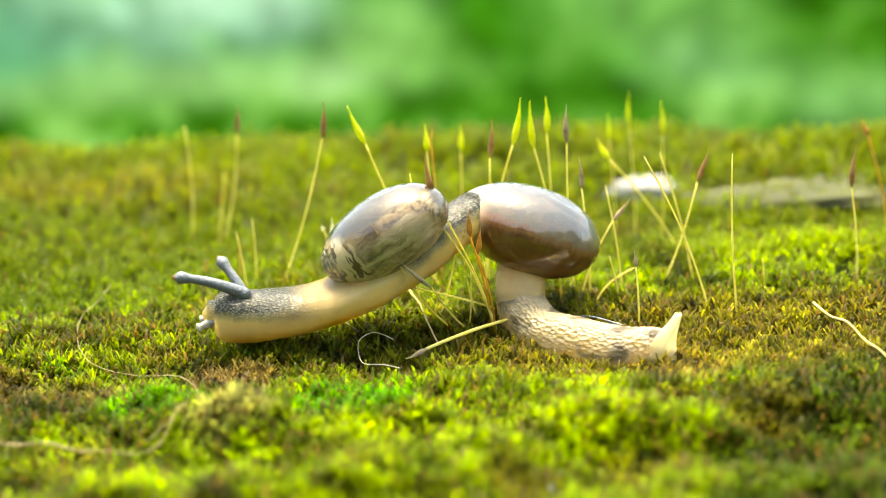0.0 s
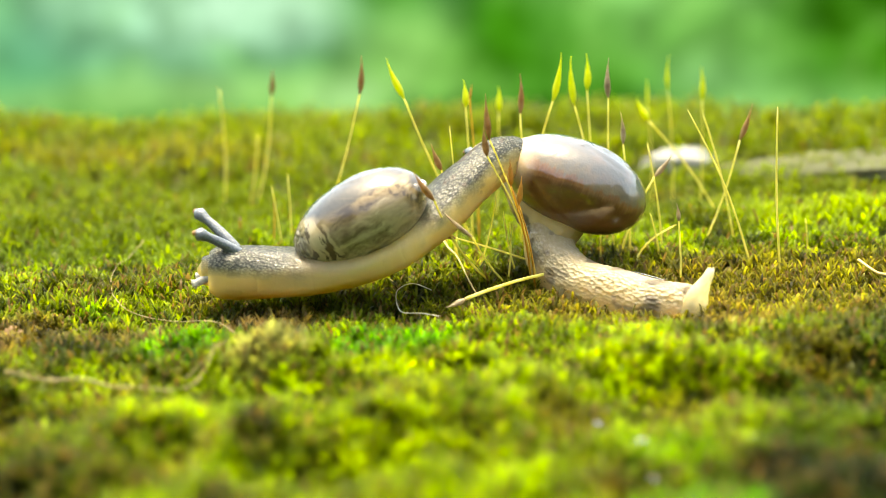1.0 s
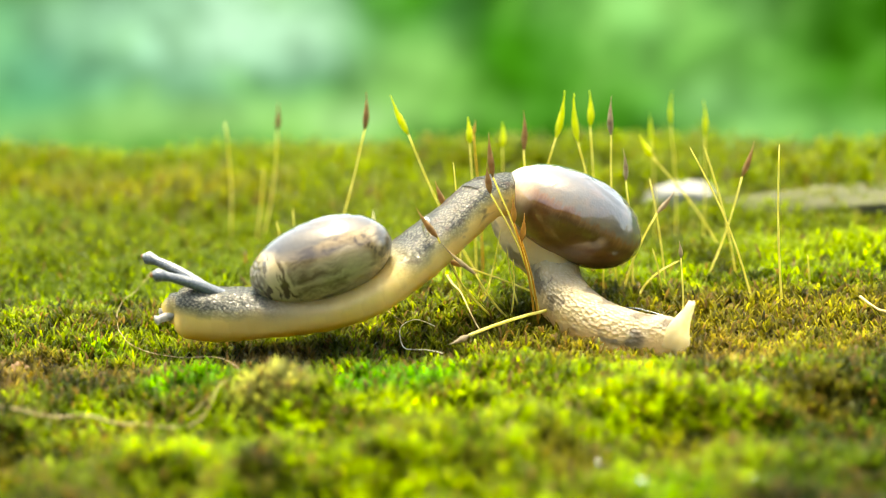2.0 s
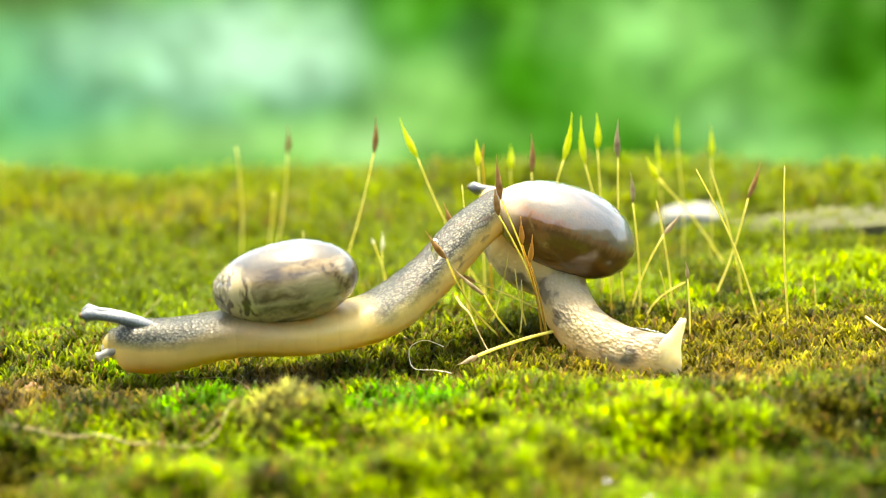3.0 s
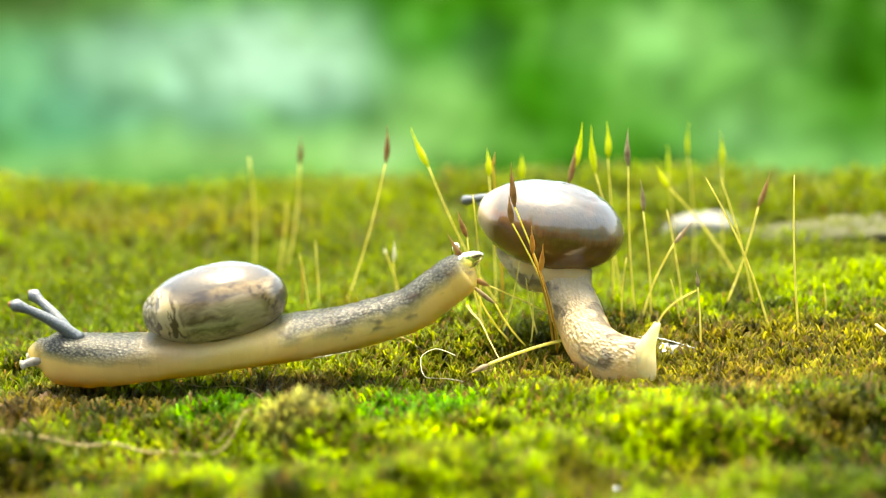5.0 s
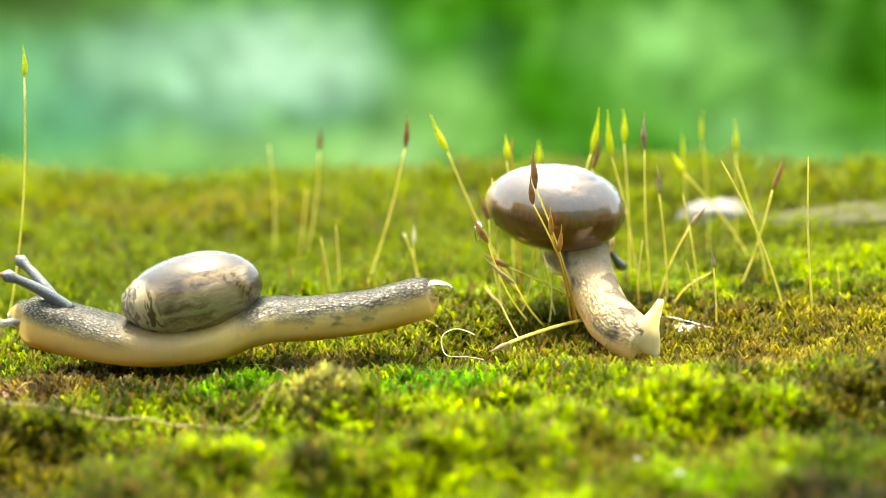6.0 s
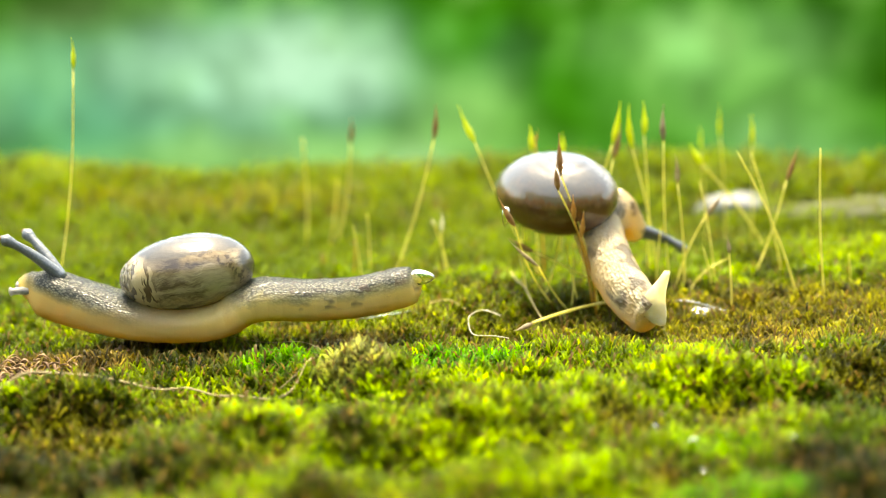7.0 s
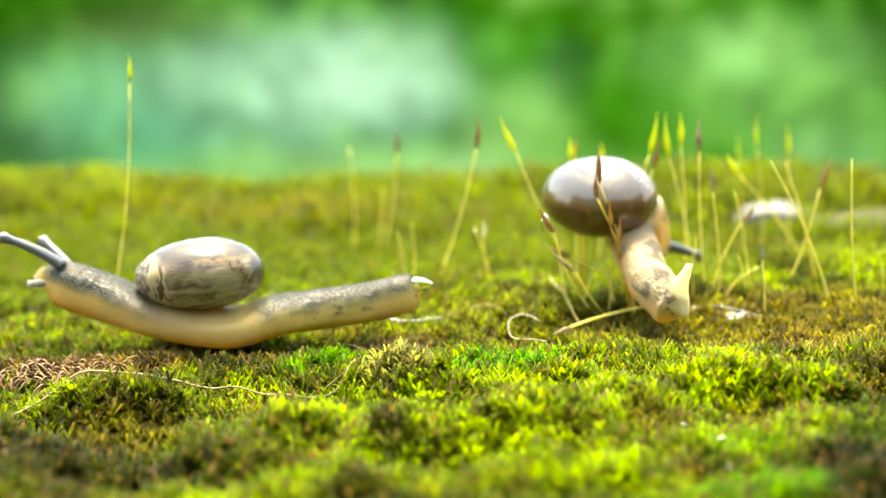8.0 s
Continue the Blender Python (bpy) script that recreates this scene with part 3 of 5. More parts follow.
def build_backdrop():
    verts, faces = [], []
    for i in range(41):
        a = radians(-60 + 3 * i)
        for z in (-0.6, 0.16):
            verts.append((1.2 * math.sin(a), 1.1 * math.cos(a), z))
    for i in range(40):
        faces.append((2 * i, 2 * i + 2, 2 * i + 3, 2 * i + 1))
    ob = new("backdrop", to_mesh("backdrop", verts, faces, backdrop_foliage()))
    tagged(ob, "glowing far sheet painted with blurred green shrubs and bright gaps", "backdrop", kind="structure")


build_backdrop()


def build_hedge():
    """Unseen shrubs added at the viewer's back; their uneven crest edges reflections and shades the low sky."""
    verts, faces = [], []
    rows, cols = 26, 110
    for i in range(cols + 1):
        a = radians(95 + 170 * i / cols)
        crest = 0.80 + 0.18 * noise.noise(Vector((a * 2.3, 1.0, 0))) + 0.14 * noise.noise(Vector((a * 7.0, 4.0, 0))) + 0.12 * noise.noise(Vector((a * 19.0, 8.0, 0)))
        for k in range(rows + 1):
            z = -0.6 + (crest + 0.6) * k / rows
            rad = 1.7 + 0.30 * noise.noise(Vector((a * 6, z * 2.5, 2.0))) + 0.10 * noise.noise(Vector((a * 18, z * 8, 5.0)))
            verts.append((rad * math.sin(a), rad * math.cos(a), z))
    for i in range(cols):
        for k in range(rows):
            b = i * (rows + 1) + k
            faces.append((b, b + rows + 1, b + rows + 2, b + 1))
    ob = new("hedge", to_mesh("hedge", verts, faces, HEDGE))
    tagged(ob, "unseen dark green leafy shrubs added behind the viewer for reflections", "hedge", kind="structure")


build_hedge()


def leaf_clumps(name, x, y, rng, size, per, material, label):
    """Moss shoots at x, y: each a loose rosette of pointed, folded leaves. One object of stuff."""
    n = len(x)
    z = ground_height(x, y)
    # shoots shrunk along the snails' strip so soles show in the camera's view
    shortened = 1 - 0.12 * np.exp(-((y / MM + 2.0) / 4.5) ** 4 - (x / MM / 44) ** 8)
    size = size * shortened
    height = size * (0.6 + 0.8 * rng.random(n))
    lean = rng.normal(0, 0.22, (n, 2))
    verts, faces = [], []
    count = 0
    for k in range(per):
        tier = (k + 0.5) / per
        turn = rng.random(n) * math.tau
        spread = (0.95 - 0.55 * tier) * (0.7 + 0.6 * rng.random(n))
        foot = np.stack([x + lean[:, 0] * height * tier, y + lean[:, 1] * height * tier, z + height * tier * 0.9], -1)
        out = np.stack([np.cos(turn) * np.sin(spread), np.sin(turn) * np.sin(spread), np.cos(spread)], -1)
        side = np.stack([-np.sin(turn), np.cos(turn), np.zeros(n)], -1)
        length = (size * (0.60 + 0.45 * rng.random(n)))[:, None]
        wide = length * (0.070 + 0.035 * rng.random(n))[:, None]
        curl = (0.10 + 0.35 * rng.random(n))[:, None]
        flat = np.stack([np.cos(turn), np.sin(turn), np.zeros(n)], -1)
        drop = np.array([0, 0, 1.0])
        low = foot + out * length * 0.40
        high = foot + out * length * 0.75 + flat * length * curl * 0.25
        tip = foot + out * length * 0.95 + flat * length * curl * 0.65 - drop * length * curl * 0.35
        v = np.stack([foot - side * wide * 0.7, foot + side * wide * 0.7, low - side * wide, low + side * wide,
                      high - side * wide * 0.75, high + side * wide * 0.75, tip], 1)
        verts.append(v.reshape(-1, 3))
        b = count + np.arange(n)[:, None] * 7
        faces.append(np.concatenate([b + [0, 1, 3], b + [0, 3, 2], b + [2, 3, 5], b + [2, 5, 4], b + [4, 5, 6]], 1).reshape(-1, 3))
        count += n * 7
    verts, faces = np.concatenate(verts), np.concatenate(faces)
    me = bpy.data.meshes.new(name)
    me.vertices.add(len(verts))
    me.vertices.foreach_set("co", verts.ravel())
    me.loops.add(faces.size)
    me.loops.foreach_set("vertex_index", faces.ravel().astype(np.int32))
    me.polygons.add(len(faces))
    me.polygons.foreach_set("loop_start", np.arange(0, faces.size, 3, dtype=np.int32))
    me.update(calc_edges=True)
    me.materials.append(material)
    tagged(new(name, me), label, "moss", kind="stuff")


def scatter(rng, x0, x1, y0, y1, density):
    n = int((x1 - x0) * (y1 - y0) * density)
    return rng.uniform(x0, x1, n) * MM, rng.uniform(y0, y1, n) * MM


def build_moss():
    rng = np.random.default_rng(5)
    x, y = scatter(rng, -44, 42, -47, 12, 4.6)
    leaf_clumps("moss_carpet", x, y, rng, 1.22 * MM, 14, MOSS_NEAR, "bright green moss carpet with brown-tipped pointed leaves")
    x, y = scatter(rng, -58, 58, 12, 40, 2.2)
    leaf_clumps("moss_carpet", x, y, rng, 1.3 * MM, 9, MOSS_FAR, "yellow-green moss carpet with rust-coloured patches")
    x, y = scatter(rng, -90, 90, 40, 84, 0.9)
    leaf_clumps("moss_carpet", x, y, rng, 2.0 * MM, 9, MOSS_FAR, "soft yellow-green moss mounds at the ledge's edge")


build_moss()


# ---- snails ----
def shell_mesh(name, material, length, width, height, egg, seam):
    """A low-spired coiled shell, spire up: a full body whorl with a spiral seam winding in to the apex,
    growth ridges across it, and a thickened lip at the -x end."""
    rings = []
    lat, lon = 56, 96
    for i in range(lat + 1):
        b = -math.pi / 2 + math.pi * (i + 0.15) / (lat + 0.3)
        ring = []
        for j in range(lon):
            a = math.tau * j / lon
            rho = math.copysign(abs(math.cos(b)) ** 0.88, math.cos(b))
            x, y, z = rho * math.cos(a), rho * math.sin(a), math.copysign(abs(math.sin(b)) ** 1.05, b)
            grow = 1.0
            px, py = x - 0.26, y + 0.05
            inner = math.hypot(px, py) / 0.62
            if z > 0 and inner < 1.0:
                turn = -math.log(max(inner, 0.02)) / math.log(1.75) + math.atan2(py, px) / math.tau
                f = turn % 1.0
                near = min(f, 1 - f)
                fade = min((1 - inner) / 0.35, 1.0)
                grow += fade * (0.9 * seam * (1 - inner) - seam * math.exp(-(near / 0.11) ** 2) + 0.3 * seam * math.sin(f * math.pi))
            grow += 0.0035 * math.sin(a * 46) * rho
            lip = math.exp(-((x + 0.93) / 0.07) ** 2) * 0.02
            swell = 1 + egg * x
            ring.append(Vector((x * (grow + lip) * length / 2, y * grow * width / 2 * swell, z * grow * height / 2 * swell)))
        rings.append(ring)
    return rings_mesh(name, rings, material)


def segment_mesh(name, profile, u, reach, length, material, snout=0.0):
    """One overlapping ring of a soft body along local x; profile(u) gives half height and half width.
    The attribute "rest" holds each point's place on the straightened body."""
    rings = []
    for i in range(13):
        s = -1 + 2 * i / 12
        at = u + s * reach
        hz, hy = profile(min(max(at, 0.0), 1.0))
        over = min(max(-at, at - 1, 0.0) / reach, 0.995)
        blunt = 1 - snout * min(max(0.055 - at, 0.0) / 0.055, 1.0) ** 2
        hz, hy = hz * blunt, hy * blunt
        cap = max((1 - 0.10 * abs(s) ** 3) * (1 - over * over) ** 0.5, 0.02)
        ring = []
        for j in range(28):
            a = math.tau * j / 28
            c, d = math.cos(a), math.sin(a)
            y = hy * math.copysign(abs(c) ** 0.85, c)
            z = hz * (math.copysign(abs(d) ** 0.95, d) if d > 0 else math.copysign(abs(d) ** 0.6, d) * 1.15)
            rough = 1 + 0.012 * math.sin(7 * a + 31 * at) + 0.01 * math.sin(140 * at + 2 * a)
            ring.append(Vector((s * reach * length, y * cap * rough, z * cap * rough)))
        rings.append(ring)
    me = rings_mesh(name, rings, material, (u - reach < 0, u + reach > 1))
    rest = me.attributes.new("rest", "FLOAT_VECTOR", "POINT")
    for k, v in enumerate(me.vertices):
        rest.data[k].vector = (v.co.x + u * length, v.co.y, v.co.z)
    return me


def profile_of(heights, widths):
    hs, ws = [Vector((h, 0, 0)) for h in heights], [Vector((w, 0, 0)) for w in widths]
    return lambda u: (spline(hs, u).x * MM, spline(ws, u).x * MM)


def tentacle_mesh(name, length, thick, material):
    pts, radii = [], []
    for i in range(15):
        s = i / 14
        pts.append(Vector((0, 0.05 * length * math.sin(s * 3), length * s)))
        r = thick * (1.25 - 0.55 * s)
        if s > 0.80:
            r = thick * (0.72 + 0.52 * math.sin((s - 0.80) / 0.20 * math.pi * 0.75))
        radii.append(r if i < 14 else r * 0.35)
    return tube_mesh(name, pts, radii, material, 14)


def eye_mesh(name, length, thick):
    rings = []
    for i in range(7):
        a = math.pi * (i + 0.5) / 7
        rings.append([Vector((thick * 0.55 * math.sin(a) * math.cos(b), thick * 0.55 * math.sin(a) * math.sin(b), length * 0.985 - thick * 0.55 * math.cos(a))) for b in (math.tau * k / 10 for k in range(10))])
    return rings_mesh(name, rings, CAP_BROWN)


def tail_flap_mesh(name):
    """A thin, pointed, cupped ear of skin that stands up at the tail's end."""
    rings = []
    for i in range(19):
        s = i / 18
        reach = (2.4 * (1 - s) ** 0.8 + 0.06) * MM * min(1.0, 0.35 + 3 * s)
        half, mid = (reach + 0.25 * MM) / 2, (0.25 * MM - reach) / 2
        z = (-1.5 + 4.0 * s) * MM
        thick = (0.24 * (1 - s) + 0.05) * MM
        ring = []
        for j in range(20):
            a = math.tau * j / 20
            yy = mid + half * math.cos(a)
            cup = 0.55 * MM * math.cos(a) ** 2
            frill = 0.08 * MM * math.sin(11 * s + 2.0 * math.cos(a)) * abs(math.cos(a)) ** 3
            ring.append(Vector((thick * math.sin(a) - cup + frill, yy + 0.10 * MM * math.sin(9 * s), z)))
        rings.append(ring)
    return rings_mesh(name, rings, FLAP)


FIRST, FIRST_SHELL, SECOND, SECOND_NECK, SECOND_SHELL = [], [], [], [], []
FIRST.append((0.0, 3.00, 1.00, (-11.6, 2.3), (-9.2, 2.2), (-5.5, 2.6), (-1.8, 3.8), (1.9, 5.6), (4.9, 7.3), (7.4, 8.0), (9.8, 6.9)))
FIRST.append((0.5, 2.85, 1.00, (-12.9, 2.4), (-10.5, 2.3), (-6.9, 2.5), (-3.2, 3.9), (0.6, 5.8), (3.1, 7.2), (5.2, 8.2), (7.8, 7.6)))
FIRST.append((1.0, 2.48, 1.00, (-14.4, 2.0), (-12.1, 1.9), (-7.7, 1.9), (-3.3, 2.9), (0.3, 5.0), (3.2, 7.2), (5.7, 8.5), (8.3, 7.5)))
FIRST.append((1.5, 2.00, 1.00, (-15.7, 2.0), (-13.0, 1.7), (-9.0, 1.6), (-4.2, 2.4), (-0.6, 4.4), (2.5, 6.9), (5.0, 8.5), (7.8, 7.8)))
FIRST.append((1.7, 1.80, 1.00, (-16.1, 2.3), (-13.4, 1.9), (-9.0, 1.8), (-4.2, 3.0), (-0.6, 5.3), (2.3, 7.4), (4.8, 8.8), (7.3, 8.1)))
FIRST.append((2.8, 1.03, 1.00, (-21.1, 1.8), (-18.1, 1.7), (-12.9, 2.0), (-7.7, 2.0), (-3.7, 2.9), (-0.5, 4.9), (2.5, 7.6), (4.9, 8.9)))
FIRST.append((3.0, 1.00, 1.00, (-22.0, 1.6), (-19.0, 1.5), (-13.8, 2.2), (-8.7, 2.1), (-4.3, 2.8), (-0.8, 4.9), (2.2, 7.6), (4.5, 9.0)))
FIRST.append((3.5, 1.00, 1.00, (-22.9, 1.1), (-19.7, 1.0), (-14.9, 1.7), (-9.7, 1.8), (-5.3, 2.3), (-1.6, 4.0), (1.3, 6.2), (3.9, 8.2)))
FIRST.append((4.0, 1.00, 0.62, (-25.1, 1.5), (-21.7, 1.2), (-16.9, 1.5), (-11.7, 1.8), (-7.3, 2.2), (-3.2, 3.1), (-0.1, 4.8), (2.4, 6.9)))
FIRST.append((4.5, 1.00, 0.07, (-26.6, 1.7), (-23.1, 1.3), (-18.2, 1.7), (-13.4, 1.9), (-8.5, 2.3), (-4.5, 3.0), (-1.2, 4.5), (1.6, 6.6)))
FIRST.append((4.7, 1.00, 0.00, (-27.5, 1.7), (-23.9, 1.3), (-19.1, 1.7), (-14.2, 2.1), (-9.4, 2.5), (-5.3, 3.1), (-1.7, 4.4), (1.4, 6.7)))
FIRST.append((5.8, 1.00, 0.00, (-30.8, 2.5), (-27.9, 1.4), (-23.0, 0.6), (-17.7, 1.3), (-14.3, 2.2), (-10.3, 2.4), (-6.6, 2.7), (-3.0, 3.3)))
FIRST.append((6.0, 1.00, 0.00, (-31.6, 3.0), (-28.8, 2.1), (-23.9, 1.0), (-18.6, 1.2), (-15.2, 2.2), (-11.1, 2.3), (-7.4, 2.6), (-3.8, 3.3)))
FIRST.append((6.5, 1.00, 0.00, (-33.0, 3.1), (-29.8, 2.0), (-24.9, 0.9), (-19.4, 1.0), (-16.4, 2.3), (-12.3, 2.3), (-8.5, 2.4), (-5.4, 3.1)))
FIRST.append((7.0, 1.00, 0.00, (-34.7, 3.7), (-31.3, 2.4), (-26.7, 1.2), (-21.5, 1.1), (-18.3, 2.3), (-14.0, 2.2), (-10.6, 2.3), (-7.2, 2.9)))
FIRST.append((7.5, 1.00, 0.00, (-36.3, 4.4), (-32.8, 2.9), (-27.6, 1.4), (-22.3, 0.9), (-19.1, 2.2), (-15.2, 2.3), (-11.7, 2.2), (-8.9, 2.6)))
FIRST.append((8.0, 1.00, 0.00, (-37.9, 4.7), (-34.3, 3.4), (-29.5, 1.6), (-24.1, 0.7), (-20.4, 1.5), (-16.8, 1.9), (-13.2, 2.3), (-10.5, 2.8)))
FIRST_SHELL.append((0.0, (0.1, 7.7), 25, (-10.2, 3.9), (-14.7, 5.6), (-10.5, 3.7), (-12.0, 5.9)))
FIRST_SHELL.append((0.5, (-2.4, 6.7), 25, (-11.5, 3.5), (-14.0, 5.4), (-11.9, 3.8), (-11.7, 6.2)))
FIRST_SHELL.append((1.0, (-4.4, 5.5), 22, (-13.7, 3.5), (-15.8, 5.1), (-14.0, 3.8), (-16.2, 5.8)))
FIRST_SHELL.append((1.5, (-6.1, 5.1), 15, (-13.6, 3.3), (-18.1, 4.1), (-15.1, 3.8), (-18.5, 4.9)))
FIRST_SHELL.append((1.7, (-6.6, 5.2), 14, (-14.5, 3.8), (-17.8, 5.4), (-15.3, 4.1), (-18.9, 5.8)))
FIRST_SHELL.append((2.8, (-9.9, 5.7), 4, (-20.5, 3.0), (-23.7, 3.9), (-20.9, 2.8), (-24.2, 4.0)))
FIRST_SHELL.append((3.0, (-10.5, 5.6), 3, (-21.2, 3.0), (-24.6, 4.1), (-21.5, 2.8), (-25.3, 3.5)))
FIRST_SHELL.append((3.5, (-11.5, 4.5), 4, (-21.9, 2.5), (-24.4, 3.0), (-22.5, 2.8), (-26.3, 4.7)))
FIRST_SHELL.append((4.0, (-13.3, 5.0), 3, (-23.6, 3.0), (-25.7, 5.3), (-24.1, 2.9), (-27.8, 4.8)))
FIRST_SHELL.append((4.5, (-15.0, 4.9), 3, (-25.5, 3.1), (-28.5, 4.9), (-26.2, 3.3), (-28.7, 5.7)))
FIRST_SHELL.append((4.7, (-15.5, 5.1), 3, (-26.4, 3.5), (-29.6, 5.5), (-26.9, 3.6), (-29.1, 5.6)))
FIRST_SHELL.append((5.8, (-19.2, 4.2), 5, (-29.9, 3.6), (-32.9, 6.2), (-30.4, 3.8), (-32.9, 6.1)))
FIRST_SHELL.append((6.0, (-19.9, 4.4), 5, (-30.2, 4.5), (-33.0, 6.5), (-30.8, 4.8), (-32.9, 6.9)))
FIRST_SHELL.append((6.5, (-21.5, 4.5), 4, (-31.6, 4.9), (-34.4, 6.8), (-32.1, 5.0), (-33.8, 7.4)))
FIRST_SHELL.append((7.0, (-23.3, 4.6), 2, (-33.7, 5.2), (-36.8, 7.8), (-34.0, 5.4), (-36.1, 7.6)))
FIRST_SHELL.append((7.5, (-24.9, 4.4), 1, (-35.2, 5.6), (-38.9, 7.9), (-35.8, 5.7), (-38.3, 8.0)))
FIRST_SHELL.append((8.0, (-26.3, 4.9), -2, (-37.1, 5.9), (-41.7, 8.5), (-37.5, 5.9), (-39.6, 7.6)))
SECOND.append((0.0, (9.9, 3.4), (9.8, 1.3), (11.1, 0.1), (13.5, -0.0), (16.0, -0.1), (18.4, 0.2)))
SECOND_NECK.append((0.0, (10.6, 3.8), (9.6, 5.3), (8.9, 6.7), (8.4, 7.6)))
SECOND_SHELL.append((0.0, (10.5, 6.4), -22, 0, (8.8, 6.7), (7.2, 6.8)))
SECOND.append((0.5, (9.6, 3.3), (9.4, 1.4), (11.0, 0.0), (13.5, -0.1), (15.8, 0.1), (18.2, 0.4)))
SECOND_NECK.append((0.5, (10.0, 3.5), (8.6, 5.0), (7.7, 6.4), (7.0, 7.4)))
SECOND_SHELL.append((0.5, (10.2, 6.3), -22, 0, (7.4, 6.9), (5.8, 7.2)))
SECOND.append((1.0, (8.9, 3.0), (9.3, 1.3), (10.9, 0.3), (13.4, 0.1), (15.5, -0.1), (17.8, -0.1)))
SECOND_NECK.append((1.0, (9.7, 3.0), (8.4, 4.5), (7.3, 6.3), (6.3, 7.5)))
SECOND_SHELL.append((1.0, (10.9, 6.4), -25, 0, (4.6, 7.6), (3.1, 8.1)))
SECOND.append((1.5, (9.0, 3.4), (9.5, 1.7), (10.9, 0.5), (13.0, 0.1), (15.1, 0.1), (17.2, 0.2)))
SECOND_NECK.append((1.5, (9.4, 3.4), (8.1, 4.4), (6.7, 5.8), (5.8, 7.0)))
SECOND_SHELL.append((1.5, (11.0, 6.5), -28, 0, (5.0, 7.3), (2.5, 7.5)))
SECOND.append((1.7, (9.0, 3.4), (9.5, 1.7), (10.8, 0.7), (12.7, 0.3), (14.8, 0.1), (16.9, 0.2)))
SECOND_NECK.append((1.7, (9.4, 3.4), (8.0, 4.4), (6.7, 5.9), (5.8, 7.2)))
SECOND_SHELL.append((1.7, (10.8, 6.6), -30, 0, (4.9, 7.0), (2.5, 7.6)))
SECOND.append((2.8, (9.0, 4.1), (9.5, 2.4), (10.7, 1.2), (12.4, 0.5), (14.2, 0.4), (15.8, 0.5)))
SECOND_NECK.append((2.8, (8.8, 4.2), (7.0, 4.4), (5.5, 5.8), (4.7, 8.1)))
SECOND_SHELL.append((2.8, (9.7, 7.2), -25, 0, (5.0, 9.2), (2.8, 9.4)))
SECOND.append((3.0, (8.9, 4.4), (9.4, 2.6), (10.6, 1.2), (12.3, 0.6), (14.0, 0.4), (15.6, 0.5)))
SECOND_NECK.append((3.0, (8.7, 4.4), (6.9, 4.5), (5.1, 6.0), (4.4, 8.6)))
SECOND_SHELL.append((3.0, (9.4, 7.4), -24, 0, (4.6, 9.4), (2.5, 9.9)))
SECOND.append((3.5, (8.9, 4.6), (9.4, 2.9), (10.4, 1.4), (11.9, 0.7), (13.5, 0.4), (15.0, 0.5)))
SECOND_NECK.append((3.5, (8.7, 4.7), (6.7, 4.7), (5.1, 5.9), (4.3, 8.7)))
SECOND_SHELL.append((3.5, (9.1, 7.6), -22, 0, (4.4, 9.7), (1.4, 11.7)))
SECOND.append((4.0, (9.0, 4.9), (9.5, 3.1), (10.2, 1.9), (11.4, 1.0), (12.7, 0.7), (14.3, 0.7)))
SECOND_NECK.append((4.0, (8.8, 4.9), (6.8, 4.8), (5.0, 6.2), (4.1, 8.9)))
SECOND_SHELL.append((4.0, (8.8, 7.9), -20, 3, (4.1, 9.8), (-0.4, 11.0)))
SECOND.append((4.5, (8.9, 5.4), (9.2, 3.7), (9.7, 2.2), (10.9, 1.4), (12.3, 0.8), (14.0, 0.6)))
SECOND_NECK.append((4.5, (8.9, 5.4), (6.7, 5.1), (4.9, 6.5), (3.8, 9.3)))
SECOND_SHELL.append((4.5, (8.4, 8.2), -17, 8, (3.8, 9.9), (-0.5, 9.4)))
SECOND.append((4.7, (8.8, 5.5), (9.0, 3.7), (9.7, 2.2), (10.6, 1.4), (12.0, 0.8), (13.6, 0.8)))
SECOND_NECK.append((4.7, (8.6, 5.7), (6.6, 5.3), (4.8, 6.8), (3.7, 9.3)))
SECOND_SHELL.append((4.7, (8.0, 8.5), -15, 11, (3.5, 9.9), (-0.4, 9.4)))
SECOND.append((5.8, (8.7, 5.8), (9.0, 3.8), (9.6, 2.6), (10.4, 1.8), (11.4, 1.3), (12.3, 0.9)))
SECOND_NECK.append((5.8, (8.7, 5.6), (7.7, 4.9), (7.9, 5.9), (9.0, 6.4)))
SECOND_SHELL.append((5.8, (7.0, 8.3), -6, 28, (9.5, 6.3), (12.4, 4.4)))
SECOND.append((6.0, (8.7, 5.8), (9.0, 4.0), (9.6, 2.9), (10.3, 2.0), (11.3, 1.4), (12.2, 1.0)))
SECOND_NECK.append((6.0, (8.5, 5.8), (7.7, 5.2), (8.7, 5.7), (10.1, 5.1)))
SECOND_SHELL.append((6.0, (6.6, 8.5), -5, 32, (10.1, 4.8), (11.9, 2.5)))
SECOND.append((6.5, (8.4, 5.8), (8.7, 4.4), (9.3, 3.2), (10.1, 2.3), (10.9, 1.7), (11.8, 1.1)))
SECOND_NECK.append((6.5, (8.2, 5.8), (8.0, 5.6), (9.5, 6.3), (10.7, 5.7)))
SECOND_SHELL.append((6.5, (5.5, 8.5), -5, 38, (10.7, 5.9), (15.2, 3.1)))
SECOND.append((7.0, (8.0, 6.5), (8.5, 5.1), (9.1, 4.0), (9.8, 3.1), (10.6, 2.4), (11.3, 1.8)))
SECOND_NECK.append((7.0, (8.0, 6.3), (8.5, 6.8), (9.8, 6.7), (11.0, 5.2)))
SECOND_SHELL.append((7.0, (4.9, 8.7), -2, 50, (11.0, 5.2), (15.5, 2.8)))
